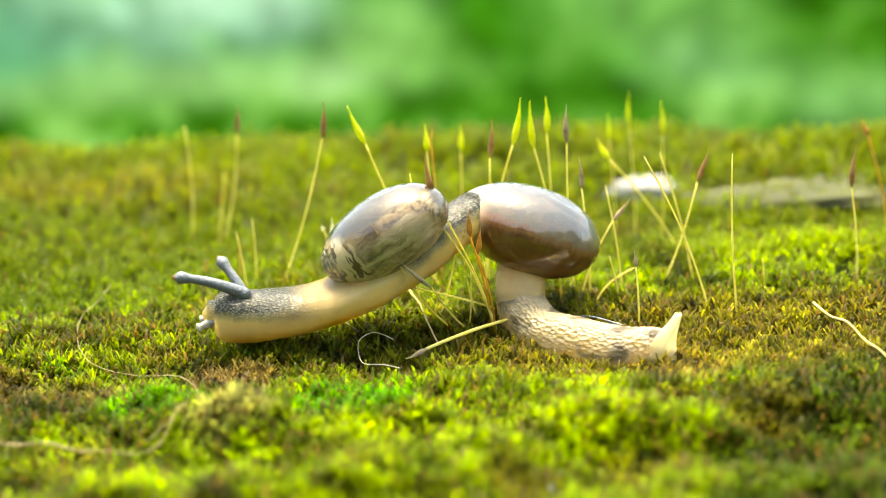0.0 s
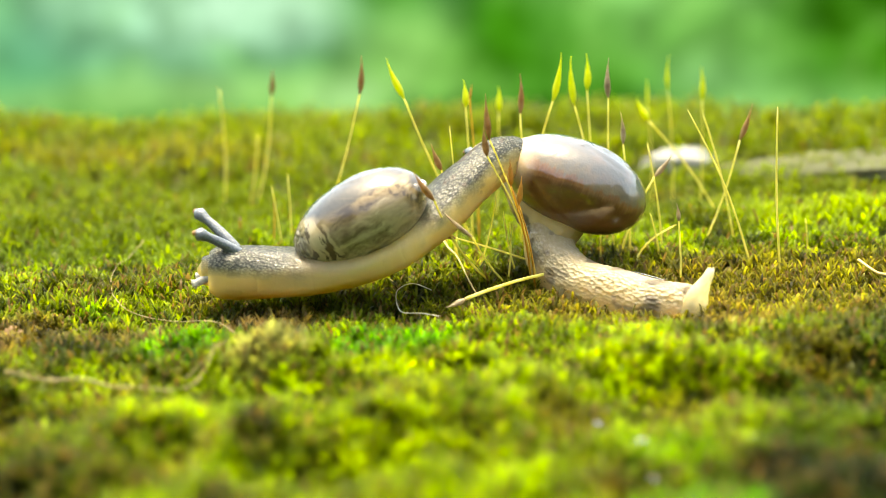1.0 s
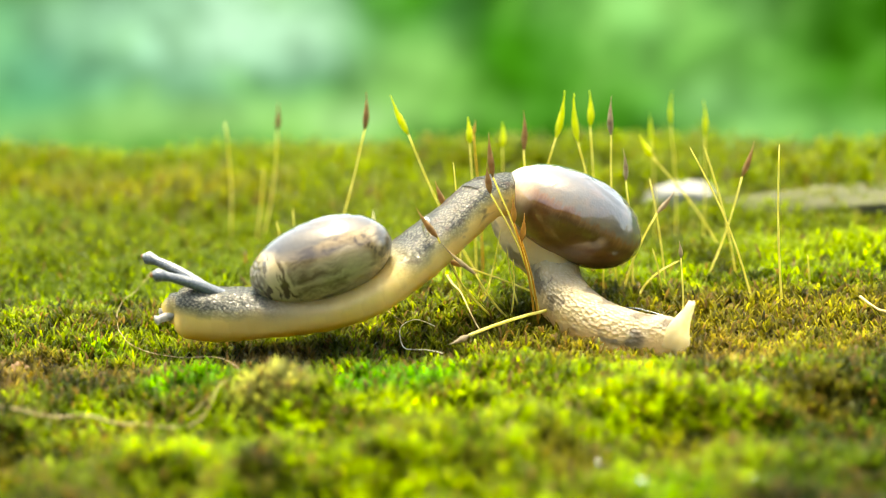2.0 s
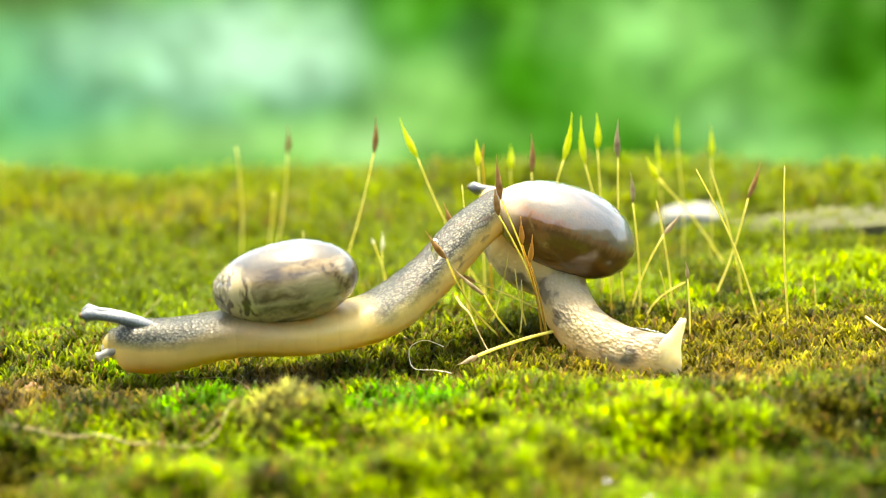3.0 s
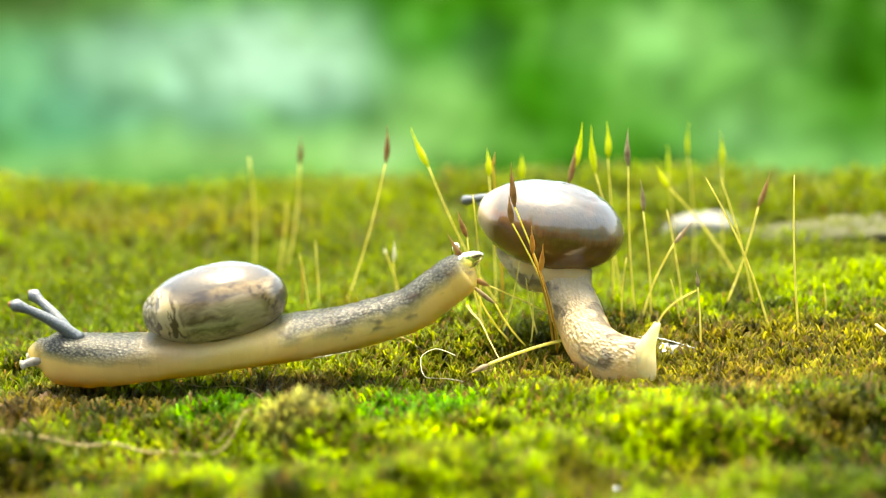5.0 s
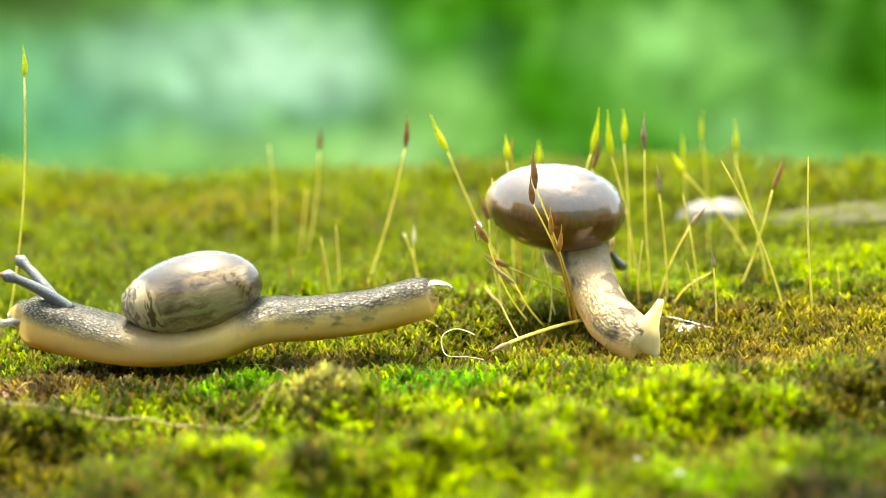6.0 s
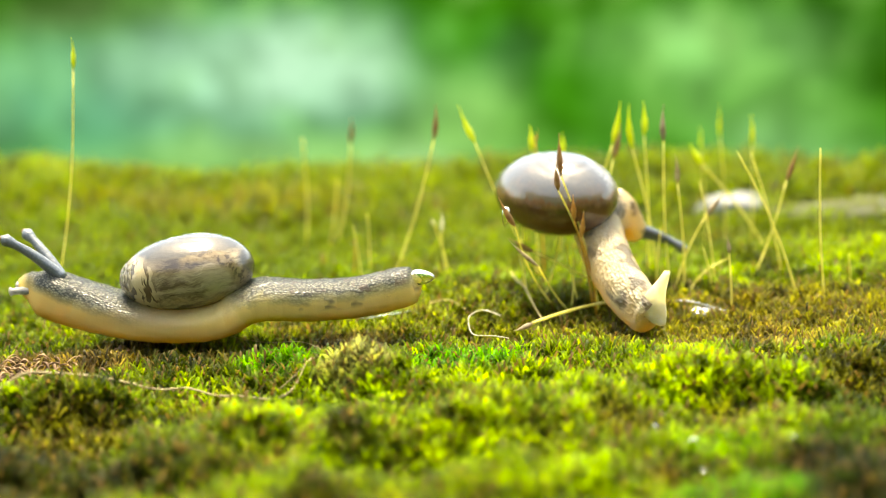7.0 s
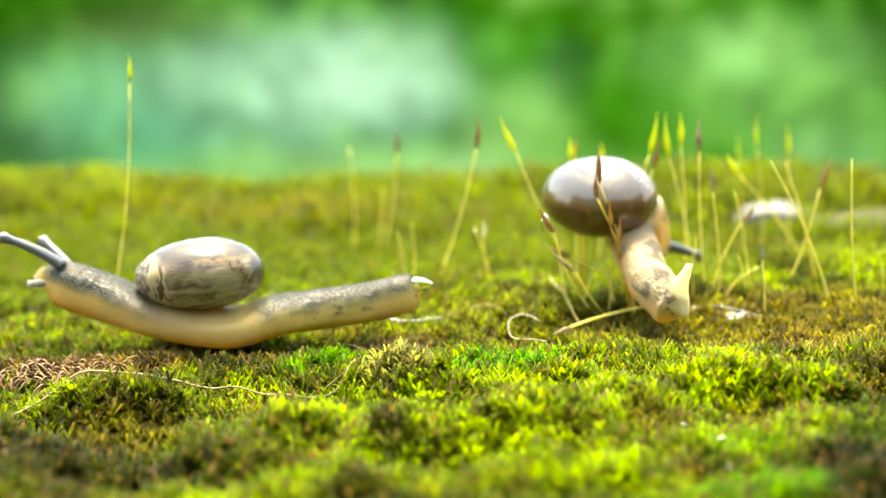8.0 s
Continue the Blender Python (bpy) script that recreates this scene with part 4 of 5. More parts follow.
SECOND.append((7.5, (8.1, 6.3), (8.6, 5.0), (9.1, 4.0), (9.5, 3.4), (10.2, 2.9), (10.9, 2.5)))
SECOND_NECK.append((7.5, (8.1, 6.3), (8.6, 7.0), (9.8, 6.7), (10.6, 4.2)))
SECOND_SHELL.append((7.5, (4.7, 8.8), 0, 54, (10.6, 4.2), (14.2, 1.7)))
SECOND.append((8.0, (7.5, 6.7), (8.1, 5.6), (8.6, 4.8), (9.0, 4.0), (9.7, 3.5), (10.3, 2.8)))
SECOND_NECK.append((8.0, (7.5, 6.7), (8.1, 7.4), (9.3, 6.9), (10.1, 4.4)))
SECOND_SHELL.append((8.0, (5.3, 9.1), 0, 58, (9.8, 4.4), (13.9, 2.8)))


def build_snail(label, skin, shell, segments, profile, length, shell_label, snout=0.0):
    body = new("snail")
    tagged(body, label, "snail")
    pieces = {"shell": part("shell", shell, body, shell_label), "body": []}
    reach = 1.4 / (segments - 1)
    for k in range(segments):
        u = k / (segments - 1)
        me = segment_mesh("body_segment", profile, u, reach, length, skin, snout)
        pieces["body"].append(part("head" if k == 0 else "body_segment", me, body))
    return body, pieces


FIRST_PROFILE = profile_of((1.75, 1.65, 1.38, 1.30, 1.38, 1.38, 1.38, 1.38), (1.5, 2.0, 2.7, 3.0, 2.5, 1.8, 1.6, 1.4))
snail_a, parts_a = build_snail("cream snail with a pale mottled shell sliding over moss", SKIN_A,
                               shell_mesh("pale_shell", SHELL_A, 9.9 * MM, 6.8 * MM, 5.45 * MM, 0.02, 0.02), 28, FIRST_PROFILE, 31 * MM,
                               "thin translucent horn-coloured shell with dark mottling", 0.42)
LONG, THICK = 5.3 * MM, 0.38 * MM
parts_a["tentacles"] = []
for _ in range(2):
    t_part = part("upper_tentacle", tentacle_mesh("upper_tentacle", LONG, THICK, TENTACLE), snail_a, "grey grainy eye stalk")
    part("eye", eye_mesh("eye", LONG, THICK), t_part)
    parts_a["tentacles"].append(t_part)
parts_a["lower"] = [part("lower_tentacle", tentacle_mesh("lower_tentacle", 1.5 * MM, 0.30 * MM, FEELER), snail_a) for _ in range(2)]


def drop_mesh(name, r, long, material):
    rings = []
    for i in range(11):
        a = math.pi * (i + 0.3) / 10.6
        k = 1 + 0.35 * math.cos(a)
        rings.append([Vector((-math.cos(a) * long, math.sin(a) * r * k * math.cos(b), math.sin(a) * r * k * math.sin(b))) for b in (math.tau * j / 14 for j in range(14))])
    return rings_mesh(name, rings, material)


parts_a["drop"] = part("mucus_drop", drop_mesh("mucus_drop", 0.58 * MM, 0.95 * MM, DROP), snail_a, "clear yellowish drop of mucus")

SECOND_PROFILE = profile_of((1.7, 1.8, 1.75, 1.7, 1.65, 1.5), (1.8, 1.75, 1.65, 1.55, 1.45, 1.2))
snail_b, parts_b = build_snail("amber snail with a glossy chestnut shell rearing from moss", SKIN_B,
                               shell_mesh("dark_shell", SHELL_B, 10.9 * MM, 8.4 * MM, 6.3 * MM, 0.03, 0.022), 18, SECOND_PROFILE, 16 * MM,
                               "glossy chestnut shell, upper side painted grey for reflected sky")
NECK_PROFILE = profile_of((1.8, 1.8, 1.6, 1.1), (1.9, 1.9, 1.6, 1.2))
parts_b["neck"] = [part("head" if k == 7 else "neck_segment", segment_mesh("neck_segment", NECK_PROFILE, k / 7, 1.3 / 7, 8 * MM, SKIN_B), snail_b) for k in range(8)]
parts_b["tentacles"] = []
for _ in range(2):
    t_part = part("upper_tentacle", tentacle_mesh("upper_tentacle", LONG, THICK * 0.9, TENTACLE), snail_b, "grey grainy eye stalk")
    part("eye", eye_mesh("eye", LONG, THICK * 0.9), t_part)
    parts_b["tentacles"].append(t_part)
parts_b["flap"] = part("tail_flap", tail_flap_mesh("tail_flap"), snail_b, "upturned pale yellow tail flap")


# ---- moss sporophytes: a thin seta with a pointed capsule ----
def capsule_mesh(name, length, thick, material):
    pts, radii = [], []
    for i, (s, r) in enumerate(((0, 0.32), (0.05, 0.45), (0.12, 0.78), (0.22, 1.0), (0.34, 1.02), (0.46, 0.88), (0.56, 0.66), (0.60, 0.58), (0.62, 0.64), (0.68, 0.42), (0.78, 0.25), (0.90, 0.14), (1.0, 0.05))):
        pts.append(Vector((0.12 * length * s * s, 0, s * length)))
        radii.append(r * thick * (0.85 if material == CAP_GREEN else 0.78))
    return tube_mesh(name, pts, radii, material, 10)


STALKS = {}


def stalk(foot, neck, tip, kind="green", bow=0.0, thick=0.078, fat=0.30, key=None, label=""):
    """A sporophyte from foot to neck (seta) and neck to tip (capsule); millimetres."""
    foot, neck = Vector(foot) * MM, Vector(neck) * MM
    ob = new("moss_sporophyte")
    if foot.z <= 0.001:
        foot.z = float(ground_height(foot.x, foot.y))
    ob.location = foot
    words = {"green": "straw-yellow seta with a green pointed capsule in moss", "brown": "yellow seta with a brown ripe capsule in moss",
             "rust": "rusty seta with an orange-brown capsule in moss", "grey": "thin seta with a withered grey capsule in moss", "pale": "pale cream young sporophyte rising from the moss", "bare": "bare straw-yellow seta standing in moss"}
    tagged(ob, label or words[kind], "moss stalk", "sporophytes in the moss")
    side = Vector((neck.z - foot.z, 0, foot.x - neck.x)).normalized() * bow * MM
    n = 12
    pts = [(foot - Vector((0, 0, 0.0006)) if i == 0 else foot.lerp(neck, i / n) + side * math.sin(math.pi * i / n)) - foot for i in range(n + 1)]
    radii = [thick * MM * (1.15 - 0.35 * i / n) for i in range(n + 1)]
    if kind == "bare":
        radii[-1] *= 0.4
    part("seta", tube_mesh("seta", pts, radii, SETA_RED if kind == "rust" else SETA, 7), ob)
    if kind != "bare":
        way = Vector(tip) * MM - neck
        cap = part("capsule", capsule_mesh("capsule", way.length, fat * MM, {"green": CAP_GREEN, "brown": CAP_BROWN, "rust": CAP_RUST, "grey": CAP_GREY, "pale": CAP_PALE}[kind]), ob)
        cap.location = neck - foot
        cap.rotation_mode = "QUATERNION"
        cap.rotation_quaternion = way.to_track_quat("Z", "X")
    if key == "dragged":
        bead = part("slime_drop", drop_mesh("slime_drop", 0.30 * MM, 0.75 * MM, SLIME), ob, "clear hanging drop of slime")
        bead.location, bead.rotation_euler = (-5.33 * MM, -5.8 * MM, 8.95 * MM), (0, radians(90), 0)
    if key:
        STALKS[key] = (ob, foot)
    return ob


stalk((-9.0, 16.8, 0), (-4.8, 16.8, 11.8), (-4.2, 16.8, 14.7), "brown", 0.3)
stalk((4.6, 13.3, 0), (-1.3, 13.3, 11.9), (-2.9, 13.3, 14.8), "green", -0.4)
stalk((3.6, 14.3, 0), (3.35, 14.3, 10.9), (3.5, 14.3, 13.0), "green", 0.1)
stalk((4.2, 15.2, 0), (3.7, 15.2, 11.4), (3.8, 15.2, 12.6), "rust", 0.1, fat=0.14)
stalk((5.6, 22, 0), (6.2, 22, 9.1), (6.5, 22, 11.2), "green", 0.2)
stalk((7.2, 12.5, 0), (7.4, 12.5, 10.6), (7.8, 12.5, 13.6), "brown", 0.2, key="pushed")
stalk((7.6, 13.7, 0), (9.9, 12.9, 11.4), (11.0, 12.7, 14.9), "green", -0.5)
stalk((13.6, 13.5, 0), (11.6, 13.5, 10.9), (10.9, 13.5, 14.6), "green", 0.3)
stalk((12.9, 14.9, 0), (12.7, 14.9, 11.8), (13.0, 14.9, 14.6), "green", 0.2)
stalk((14.3, 10.5, 0), (13.8, 10.5, 11.9), (13.5, 10.5, 14.8), "grey", -0.2)
stalk((15.2, 9, 0), (14.7, 9, 8.7), (14.8, 9, 11.1), "grey", 0.2, fat=0.24)
stalk((14.2, 8.8, 0), (17.0, 8.8, 6.2), (18.5, 8.8, 7.7), "grey", -0.4, fat=0.26)
stalk((17.95, 2.8, 0), (17.8, 2.8, 4.3), (17.8, 2.8, 5.6), "grey", 0.1, fat=0.2)
stalk((20.5, 11, 0), (23.7, 11, 8.3), (24.9, 11, 10.9), "brown", 0.3, fat=0.28)
stalk((25.5, 4.3, 0), (24.9, 4.3, 11.9), None, "bare", -0.2, thick=0.080)
stalk((23.9, 6, 0), (18.9, 6, 11.6), None, "bare", 0.5, thick=0.076)
stalk((23.8, 12, 0), (21.0, 12, 10.5), None, "bare", 0.3, thick=0.076)
stalk((24.4, 20, 0), (18.2, 20, 8.3), (17.0, 20, 10.0), "green", 0.4)
stalk((17.9, 10, 0), (16.6, 10, 8.6), None, "bare", 0.2, thick=0.071)
stalk((17.4, 8.2, 0), (16.6, 8.2, 3.6), None, "bare", 0.15, thick=0.065)
stalk((15.0, 8.0, 0), (18.6, 8.4, 2.6), None, "bare", -0.7, thick=0.071)
stalk((-15.4, 31, 0), (-13.2, 31, 9.6), (-12.7, 31, 12.0), "brown", 0.4)
stalk((-18.3, 33, 0), (-18.0, 33, 10.1), None, "bare", 0.3, thick=0.089)
stalk((-15.9, 32, 0), (-14.7, 32, 6.0), None, "bare", 0.1, thick=0.089)
stalk((23.4, 25.5, 0), (23.5, 25.5, 8.9), (23.7, 25.5, 11.8), "green", 0.1, thick=0.06, fat=0.26)
stalk((21.5, 28, 0), (21.0, 28, 9.4), (20.7, 28, 12.4), "green", 0.2, thick=0.055, fat=0.2)
stalk((19.8, 29, 0), (19.4, 29, 8.0), (19.3, 29, 10.4), "green", 0.2, thick=0.05, fat=0.16)
stalk((-36.2, 8, 0), (-32.5, 8, 19.6), (-32.1, 8, 22.0), "green", 0.6, thick=0.075, fat=0.22)
stalk((-3.5, 14.3, 0), (-4.4, 14.3, 4.3), (-4.1, 14.3, 6.0), "pale", -0.3, fat=0.22)
stalk((-3.8, 14.6, 0), (-5.0, 14.5, 4.9), (-5.2, 14.3, 5.4), "pale", 0.2, fat=0.2)
stalk((35.9, 10, 0), (35.2, 10, 7.6), (35.1, 10, 10.8), "brown", 0.2)
stalk((41.6, 20, 0), (39.4, 20, 9.3), (38.7, 20, 10.6), "rust", 0.3)
stalk((-11.2, 14, 0), (-11.8, 14, 5.3), None, "bare", 0.1, thick=0.065)
stalk((-10.8, 16, 0), (-10.7, 16, 5.8), None, "bare", 0.1, thick=0.065)
stalk((-12.4, 16, 0), (-11.9, 16, 3.0), (-11.7, 16, 4.0), "rust", 0.1, thick=0.065, fat=0.14)
stalk((8.1, 3.6, 0), (4.6, 1.2, 10.9), (4.2, 0.5, 14.0), "brown", 0.4, key="leaning")
stalk((8.0, 3.4, 0), (4.4, 1.0, 9.8), (4.05, 0.5, 11.9), "brown", 0.6, key="leaning_low")
stalk((7.5, 3.6, 0), (6.0, 1.2, 7.6), (5.9, 0.5, 9.6), "rust", 0.3, fat=0.26, key="low_one")
stalk((7.7, 3.2, 0), (6.5, 1.2, 6.3), (6.8, 0.5, 8.3), "rust", 0.3, fat=0.26, key="low_two")
stalk((5.3, 4.6, 0), (0.7, -1.4, 7.4), (-0.9, -2.0, 9.4), "brown", -0.6, fat=0.28, key="dragged")
stalk((6.0, 5.0, 0), (3.2, -0.8, 4.6), (0.7, -1.2, 6.6), "grey", -0.2, fat=0.2)
stalk((2.9, 7.0, 0), (1.3, 6.2, 7.8), (0.4, 6.0, 9.7), "brown", -0.3, fat=0.28, key="bent")
stalk((2.2, 8.5, 0), (2.0, 8.3, 10.6), None, "bare", 0.2, thick=0.065)
stalk((3.4, 6.4, 0), (5.2, 5.2, 6.2), None, "bare", 0.2, thick=0.065)
stalk((6.8, 5.4, 0), (5.6, 4.6, 5.0), None, "bare", -0.2, thick=0.065)
stalk((5.6, 4.2, 0), (6.0, 3.6, 4.4), None, "bare", 0.2, thick=0.065)
stalk((13.1, 9.2, 0), (13.4, 9.0, 5.2), None, "bare", -0.2, thick=0.065)
stalk((28.5, 9, 0), (28.3, 9, 2.6), None, "bare", 0.1, thick=0.054)
stalk((12.0, 6.6, 0), (2.9, 4.4, 4.5), (0.9, 4.0, 5.5), "brown", 0.25, fat=0.27, key="low", label="straw-yellow seta with a tan capsule leaning low over moss")


# ---- litter on the moss ----
def strand(name, points, thick, material, label, category, taper=0.5, lift=0.5):
    """A thin fibre or straw that rests on the moss, through points in millimetres (x, y, height over the bed)."""
    pts = []
    way = [Vector(p) for p in points]
    for i in range(len(points) * 7):
        p = spline(way, i / (len(points) * 7 - 1)) * MM
        pts.append(Vector((p.x, p.y, float(ground_height(p.x, p.y)) + p.z + (lift + 0.55) * MM)))
    radii = [thick * MM * (1 - taper * i / (len(pts) - 1)) for i in range(len(pts))]
    ob = new(name, tube_mesh(name, pts, radii, material, 7))
    return tagged(ob, label, category)


def fallen_sporophyte():
    ob = new("fallen_sporophyte")
    tagged(ob, "fallen straw-yellow moss stalk with a pinkish capsule lying on moss", "moss stalk")
    ob.location = (3.6 * MM, -1.0 * MM, 0.9 * MM)
    way = [Vector(p) for p in ((9.2, 3.6, 0.7), (6.4, 1.0, 0.9), (4.0, -1.0, 0.8), (2.6, -2.0, 0.6))]
    pts = [spline(way, i / 16) * MM - ob.location for i in range(17)]
    part("seta", tube_mesh("seta", pts, [0.125 * MM] * 17, SETA, 8), ob)
    cap = part("capsule", capsule_mesh("capsule", 2.0 * MM, 0.26 * MM, CAP_GREY), ob, "pinkish dry capsule")
    cap.location = pts[-1]
    cap.rotation_mode = "QUATERNION"
    cap.rotation_quaternion = (Vector((1.1, -3.5, 0.2)) * MM - ob.location - pts[-1]).to_track_quat("Z", "X")


fallen_sporophyte()
strand("curled_fibre", ((0.3, 0.4, 0.1), (-1.1, 1.2, 0.3), (-2.1, -0.4, 0.3), (-1.7, -3.0, 0.2), (-0.3, -3.5, 0.2), (0.8, -4.6, 0.0)), 0.038, HAIR, "pale curled plant fibre looping on the moss", "fibre", 0.2, 1.35)
strand("long_fibre", ((-22.6, 17.7, 0.2), (-23.3, 9.6, 0.3), (-22.6, 4.2, 0.2), (-20.8, -0.9, 0.2), (-17.3, -3.1, 0.2), (-13.8, -4.8, 0.3), (-12.1, -9.0, 0.3), (-12.3, -12.9, 0.2), (-14.7, -15.1, 0.0)), 0.030, TWIG, "long thin dull brown fibre draped over the moss", "fibre", 0.1, 1.0)
strand("thin_twig", ((-37.0, -19.0, 0.2), (-33.0, -17.6, 0.3), (-28.9, -16.6, 0.3), (-21.2, -15.4, 0.3), (-16.4, -16.2, 0.4), (-13.4, -15.5, 0.3), (-12.1, -9.6, 0.2)), 0.10, TWIG, "thin grey-brown twig lying across the moss", "twig", 0.6, 1.0)
strand("dry_straw", ((1.3, 9.5, 0.6), (2.3, 5.0, 0.5), (3.5, -0.1, 0.0)), 0.075, STRAW, "dry yellow straw stuck in the moss", "straw", 0.3, 1.3)
strand("dry_straw", ((-5.3, 5.6, 0.1), (-3.8, 4.8, 0.3), (-2.4, 3.3, 0.0)), 0.05, STRAW, "thin dry straw lying on the moss", "straw", 0.3, 1.0)
strand("dry_straw", ((30.4, 2.2, 0.7), (31.4, -2.0, 0.5), (32.4, -8.6, 0.0)), 0.11, STRAW, "pinkish dry straw lying on the moss", "straw", 0.3, 1.3)


def crumpled(name, centre, size, material, label, category, bumps, seed, lift=0.0):
    """A lumpy closed body that rests on the bed; millimetres."""
    x, y = centre
    rings = []
    for i in range(13):
        a = math.pi * (i + 0.25) / 12.5
        ring = []
        for j in range(22):
            b = math.tau * j / 22
            d = Vector((math.sin(a) * math.cos(b), math.sin(a) * math.sin(b), -math.cos(a)))
            k = 1 + bumps * noise.noise(d * 2.1 + Vector((seed, 0, 0))) + bumps * 0.5 * noise.noise(d * 5.3 + Vector((0, seed, 0)))
            ring.append(Vector((d.x * size[0], d.y * size[1], d.z * size[2])) * k * MM)
        rings.append(ring)
    ob = new(name, rings_mesh(name, rings, material))
    ob.location = (x * MM, y * MM, float(ground_height(x * MM, y * MM)) + lift * MM)
    return tagged(ob, label, category)


crumpled("pale_stone", (24.4, 41.0), (3.9, 2.6, 1.6), STONE, "small pale weathered stone among the moss", "stone", 0.35, 3.0, 1.2)
crumpled("grey_slab", (42.0, 36.0), (14.0, 5.0, 0.8), SLAB, "bare grey stone surface showing through the moss", "stone", 0.3, 7.0, 0.7)
crumpled("dead_leaf", (-27.3, -4.6), (0.7, 0.4, 0.6), LITTER, "crumpled dry brown leaf scrap on the moss", "leaf", 0.9, 2.0, 0.9)


def withered_tuft():
    """Rust-brown dead moss shoots, matted together: many curling strips with thickness, one mesh."""
    rng = random.Random(21)
    verts, faces = [], []
    for _ in range(210):
        x, y = rng.gauss(-35.2, 2.6), rng.gauss(-10.6, 1.3)
        turn, long = rng.uniform(-1.3, 1.3) + (math.pi if rng.random() < 0.5 else 0), rng.uniform(0.8, 2.2)
        rise, wide, bend = rng.uniform(0.1, 0.75), rng.uniform(0.07, 0.16), rng.uniform(-0.9, 0.9)
        first = len(verts)
        for i in range(7):
            f = i / 6
            a = turn + bend * f
            px, py = x + math.cos(a) * long * (f - 0.5), y + math.sin(a) * long * (f - 0.5)
            pz = float(ground_height(px * MM, py * MM)) / MM + 1.5 + rise * math.sin(math.pi * f) + rng.uniform(-0.03, 0.03)
            w = wide * (1 - 0.75 * abs(2 * f - 1) ** 2)
            for k in range(4):
                b = math.tau * k / 4 + f
                verts.append(Vector((px - math.sin(a) * math.cos(b) * w, py + math.cos(a) * math.cos(b) * w, pz + math.sin(b) * w * 0.5)) * MM)
        for i in range(6):
            for k in range(4):
                m = (k + 1) % 4
                faces.append((first + 4 * i + k, first + 4 * i + m, first + 4 * i + 4 + m, first + 4 * i + 4 + k))
    tagged(new("withered_tuft", to_mesh("withered_tuft", verts, faces, LITTER)), "matted rust-brown withered moss shoots", "dead moss")


withered_tuft()


def slime_thread(points, thick, label):
    strand("slime_thread", points, thick, FOAM, label, "slime", 0.6, 1.0)


slime_thread(((-11.6, 2.2, 0.2), (-9.8, 1.6, 0.1), (-8.2, 1.3, 0.2), (-6.6, 3.0, 0.1)), 0.09, "glistening thread of slime trailing over the moss")
slime_thread(((11.6, 3.6, 0.0), (13.2, 4.2, 0.1), (15.0, 3.4, 0.2), (17.4, 1.6, 0.1)), 0.08, "glistening thread of slime beside a slime patch")


def dew_drop(x, y, r):
    rings = []
    for i in range(9):
        a = math.pi * (i + 0.3) / 8.6
        rings.append([Vector((math.sin(a) * math.cos(b), math.sin(a) * math.sin(b), -0.8 * math.cos(a))) * r * MM for b in (math.tau * k / 14 for k in range(14))])
    ob = new("dew_drop", rings_mesh("dew_drop", rings, SLIME))
    ob.location = (x * MM, y * MM, float(ground_height(x * MM, y * MM)) + 1.5 * MM)
    tagged(ob, "small clear dew drop resting on moss leaves", "dew drop", "dew drops on the moss")


for x, y, r in ((11.0, -27.0, 0.30), (12.2, -35.0, 0.32), (16.6, -28.0, 0.24), (9.0, -24.5, 0.22), (11.0, -31.5, 0.26)):
    dew_drop(x, y, r)
crumpled("slime_patch", (15.6, 3.0), (1.5, 0.9, 0.28), FOAM, "glistening whitish slime patch on the moss", "slime", 1.0, 9.0, 1.1)


# ---- motion ----
def along(points, u):
    """Pose on a curve of 3D points: x along it from head to tail, z up."""
    p = spline(points, u)
    a, b = spline(points, max(u - 0.03, 0)), spline(points, min(u + 0.03, 1))
    x = (b - a).normalized()
    y = Vector((0, 0, 1)).cross(x)
    y = Vector((0, 1, 0)) if y.length < 0.15 else y.normalized()
    if y.y < 0:
        y = -y
    z = x.cross(y).normalized()
    y = z.cross(x)
    m = Matrix((x, y, z)).transposed().to_4x4()
    m.translation = p * MM
    return m


def pointing(base, tip, length):
    """Pose of a tentacle whose tip lies at tip, reaching back towards base."""
    way = (tip - base).normalized()
    m = way.to_track_quat("Z", "Y").to_matrix().to_4x4()
    m.translation = tip * MM - way * length
    return m


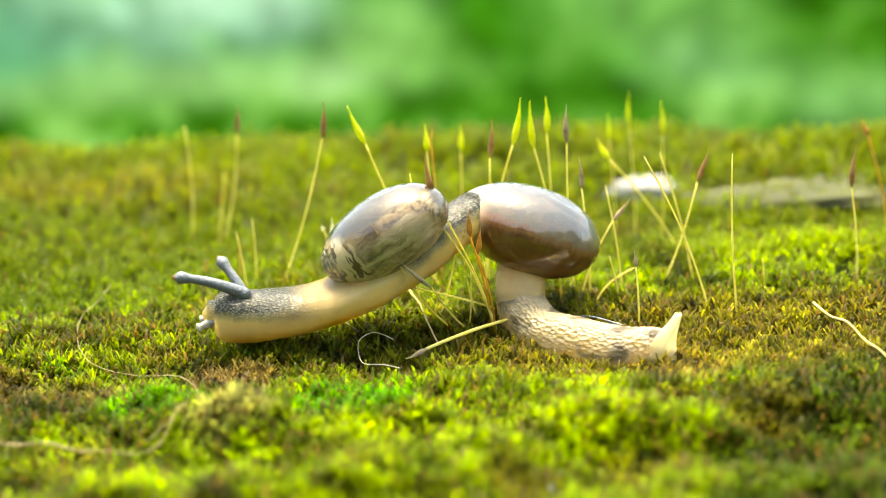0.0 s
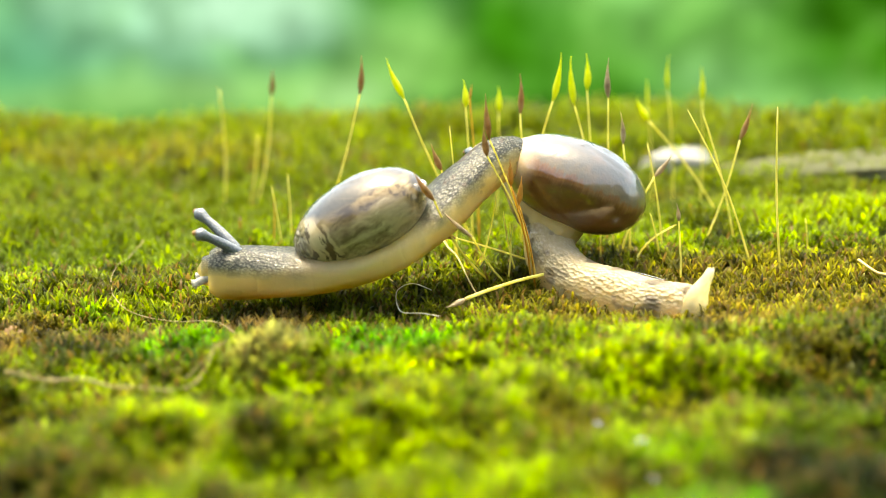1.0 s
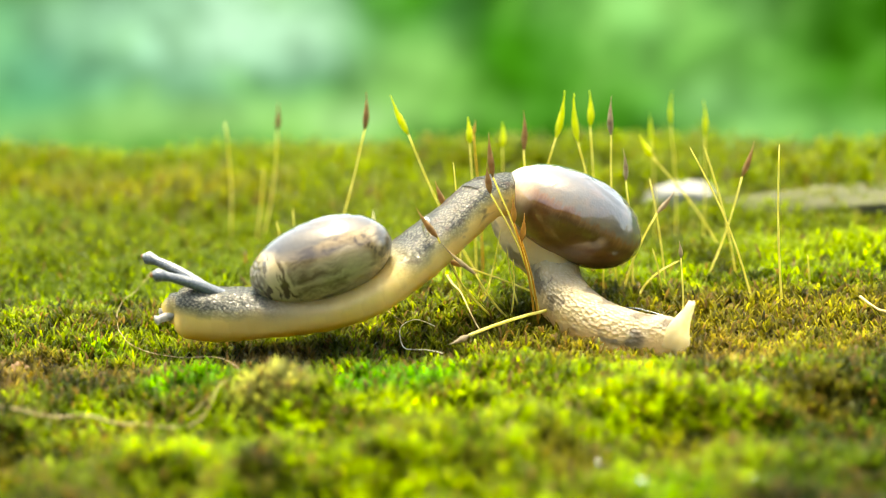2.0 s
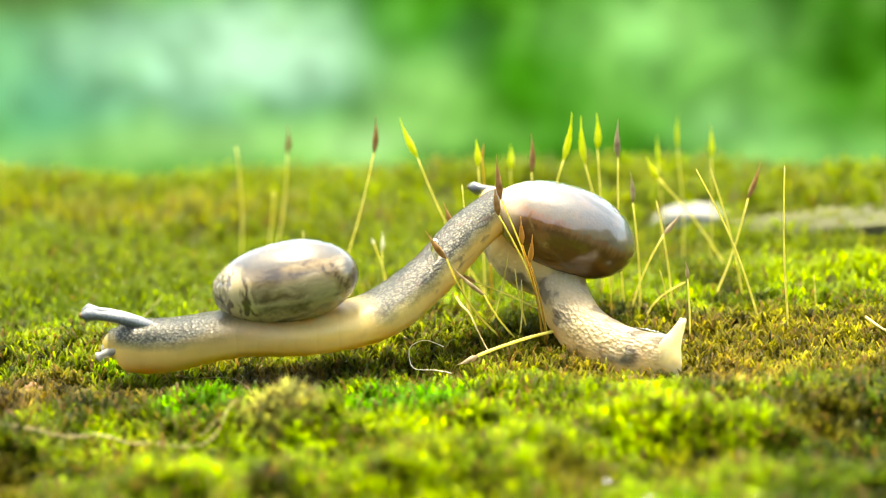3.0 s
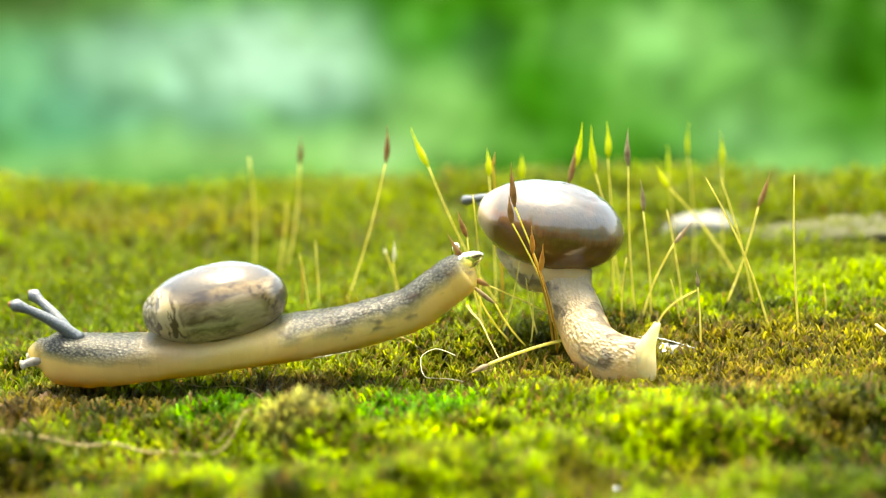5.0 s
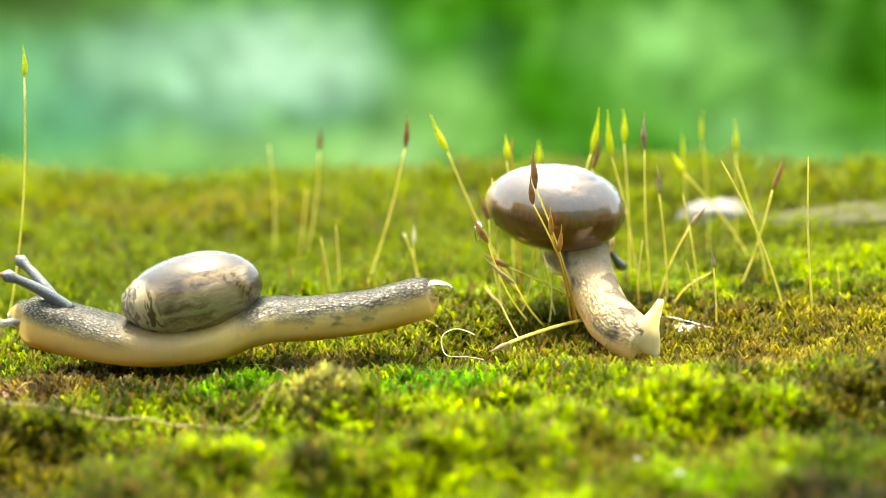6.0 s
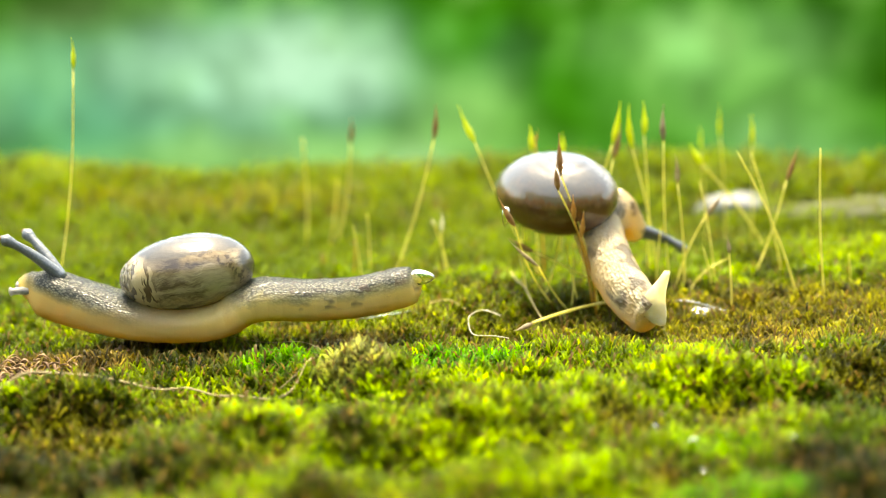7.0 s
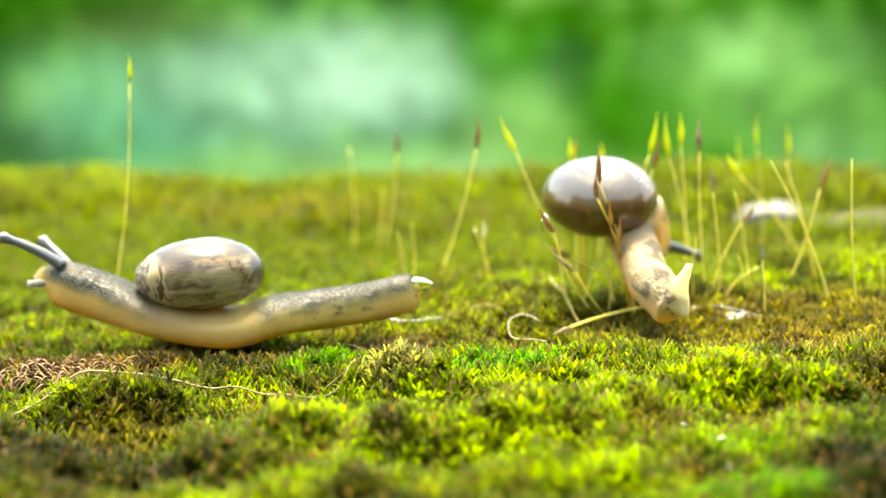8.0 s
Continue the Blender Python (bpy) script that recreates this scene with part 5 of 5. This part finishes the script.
def motions():
    rows = {}

    def put(ob, t, m):
        rows.setdefault(ob, []).append((t, m))

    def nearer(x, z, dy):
        """Moves a point dy in depth along the camera's line of sight, keeping its place in view."""
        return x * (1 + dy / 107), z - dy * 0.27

    for (t, y0, k, *pts), (_, shell, tilt, *feelers) in zip(FIRST, FIRST_SHELL):
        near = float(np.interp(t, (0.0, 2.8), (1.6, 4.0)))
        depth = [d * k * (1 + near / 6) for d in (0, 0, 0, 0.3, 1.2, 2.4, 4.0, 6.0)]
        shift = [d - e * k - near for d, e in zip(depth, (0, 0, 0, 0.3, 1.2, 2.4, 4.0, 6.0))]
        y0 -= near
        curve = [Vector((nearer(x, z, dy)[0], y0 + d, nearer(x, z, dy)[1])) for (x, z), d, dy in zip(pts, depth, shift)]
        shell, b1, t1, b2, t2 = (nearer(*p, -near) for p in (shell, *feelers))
        home = Matrix.Translation((shell[0] * MM, y0 * MM, 0))
        back = home.inverted()
        put(snail_a, t, home)
        n = len(parts_a["body"])
        for i, ob in enumerate(parts_a["body"]):
            put(ob, t, back @ along(curve, i / (n - 1)))
        put(parts_a["shell"], t, back @ pose(shell[0] * MM, y0 * MM, (shell[1] - 0.15) * MM, -12, -tilt - 5, 0))
        for ob, b, e, yb, ye in zip(parts_a["tentacles"], (b1, b2), (t1, t2), (-0.7, 0.6), (-1.6, 1.8)):
            put(ob, t, back @ pointing(Vector((b[0], y0 + yb, b[1])), Vector((e[0], y0 + ye, e[1])), LONG))
        head = along(curve, 0.0)
        for ob, y, yaw in zip(parts_a["lower"], (-0.55, 0.55), (14, -14)):
            put(ob, t, back @ head @ pose(-0.5 * MM, y * MM, -0.3 * MM, 0, -112, yaw))
        put(parts_a["drop"], t, back @ along(curve, 1.0) @ pose(1.7 * MM, -0.3 * MM, 0.35 * MM, 0, 12, 0))

    for (t, *tail), (_, *neck), (_, shell, tilt, yaw, base, tip) in zip(SECOND, SECOND_NECK, SECOND_SHELL):
        home = Matrix.Translation((shell[0] * MM, 6.0 * MM, 0))
        back = home.inverted()
        put(snail_b, t, home)
        draw = float(np.interp(t, (0.0, 1.5, 3.0, 4.5, 6.5, 8.0), (0.3, 0.6, 0.8, 0.8, 0.8, 0.5)))
        curve = [Vector((x - draw * k / 5, y, z)) for k, ((x, z), y) in enumerate(zip(tail, (6.0, 4.5, 2.0, -0.3, -2.0, -3.0)))]
        n = len(parts_b["body"])
        for i, ob in enumerate(parts_b["body"]):
            put(ob, t, back @ along(curve, i / (n - 1)))
        end = spline(curve, 0.97)
        put(parts_b["flap"], t, back @ pose((end.x + 1.65) * MM, (end.y - 1.1) * MM, (end.z + 0.35) * MM, 0, 8, -72))
        reach = [Vector((x, y, z)) for (x, z), y in zip(neck, (6.0, 7.0, 8.5, 10.0))]
        for i, ob in enumerate(parts_b["neck"]):
            put(ob, t, back @ along(reach, i / 7))
        turn = yaw / 58
        put(parts_b["shell"], t, back @ pose(shell[0] * MM, 6.5 * MM, shell[1] * MM, -4 + 8 * turn, -tilt, -yaw))
        e, b = Vector((tip[0], 11.0, tip[1])), Vector((base[0], 10.0, base[1]))
        put(parts_b["tentacles"][0], t, back @ pointing(b, e, LONG))
        put(parts_b["tentacles"][1], t, back @ pointing(b + Vector((0, 1.0, -0.6)), e + Vector((0.5, 2.6, -0.7)), LONG))

    # stalks that the snails push aside turn about their feet
    for key, keys in (("pushed", ((0.0, 3.5), (1.0, 0.0), (3.5, 0.0), (4.0, 4.0), (4.5, 7.5), (4.7, 8.5), (5.8, 13.0), (6.5, 12.5), (8.0, 13.5))),
                      ("leaning", ((0.0, -5.0), (0.5, -4.0), (1.0, 0.0), (3.5, 0.0), (4.7, 0.8), (6.5, 2.0), (8.0, 3.0))),
                      ("leaning_low", ((0.0, -5.0), (0.5, -4.0), (1.0, 0.0), (3.5, 0.0), (4.7, 0.8), (6.5, 2.0), (8.0, 3.0))),
                      ("dragged", ((0.0, 0.0), (3.5, 0.0), (4.0, 5.0), (4.7, 4.0), (6.0, 5.0), (8.0, 6.0))),
                      ("low", ((0.0, -9.0), (0.5, -9.0), (1.5, -6.0), (3.0, -2.0), (4.0, 0.0), (8.0, 0.5))),
                      ("bent", ((0.0, 0.0), (3.5, 0.0), (5.8, 2.0), (8.0, 4.0)))):
        ob, foot = STALKS[key]
        for t, angle in keys:
            put(ob, t, Matrix.Translation(foot) @ pose(0, 0, 0, 0, angle, 0))
    for ob, keys in rows.items():
        walk(ob, keys)


motions()
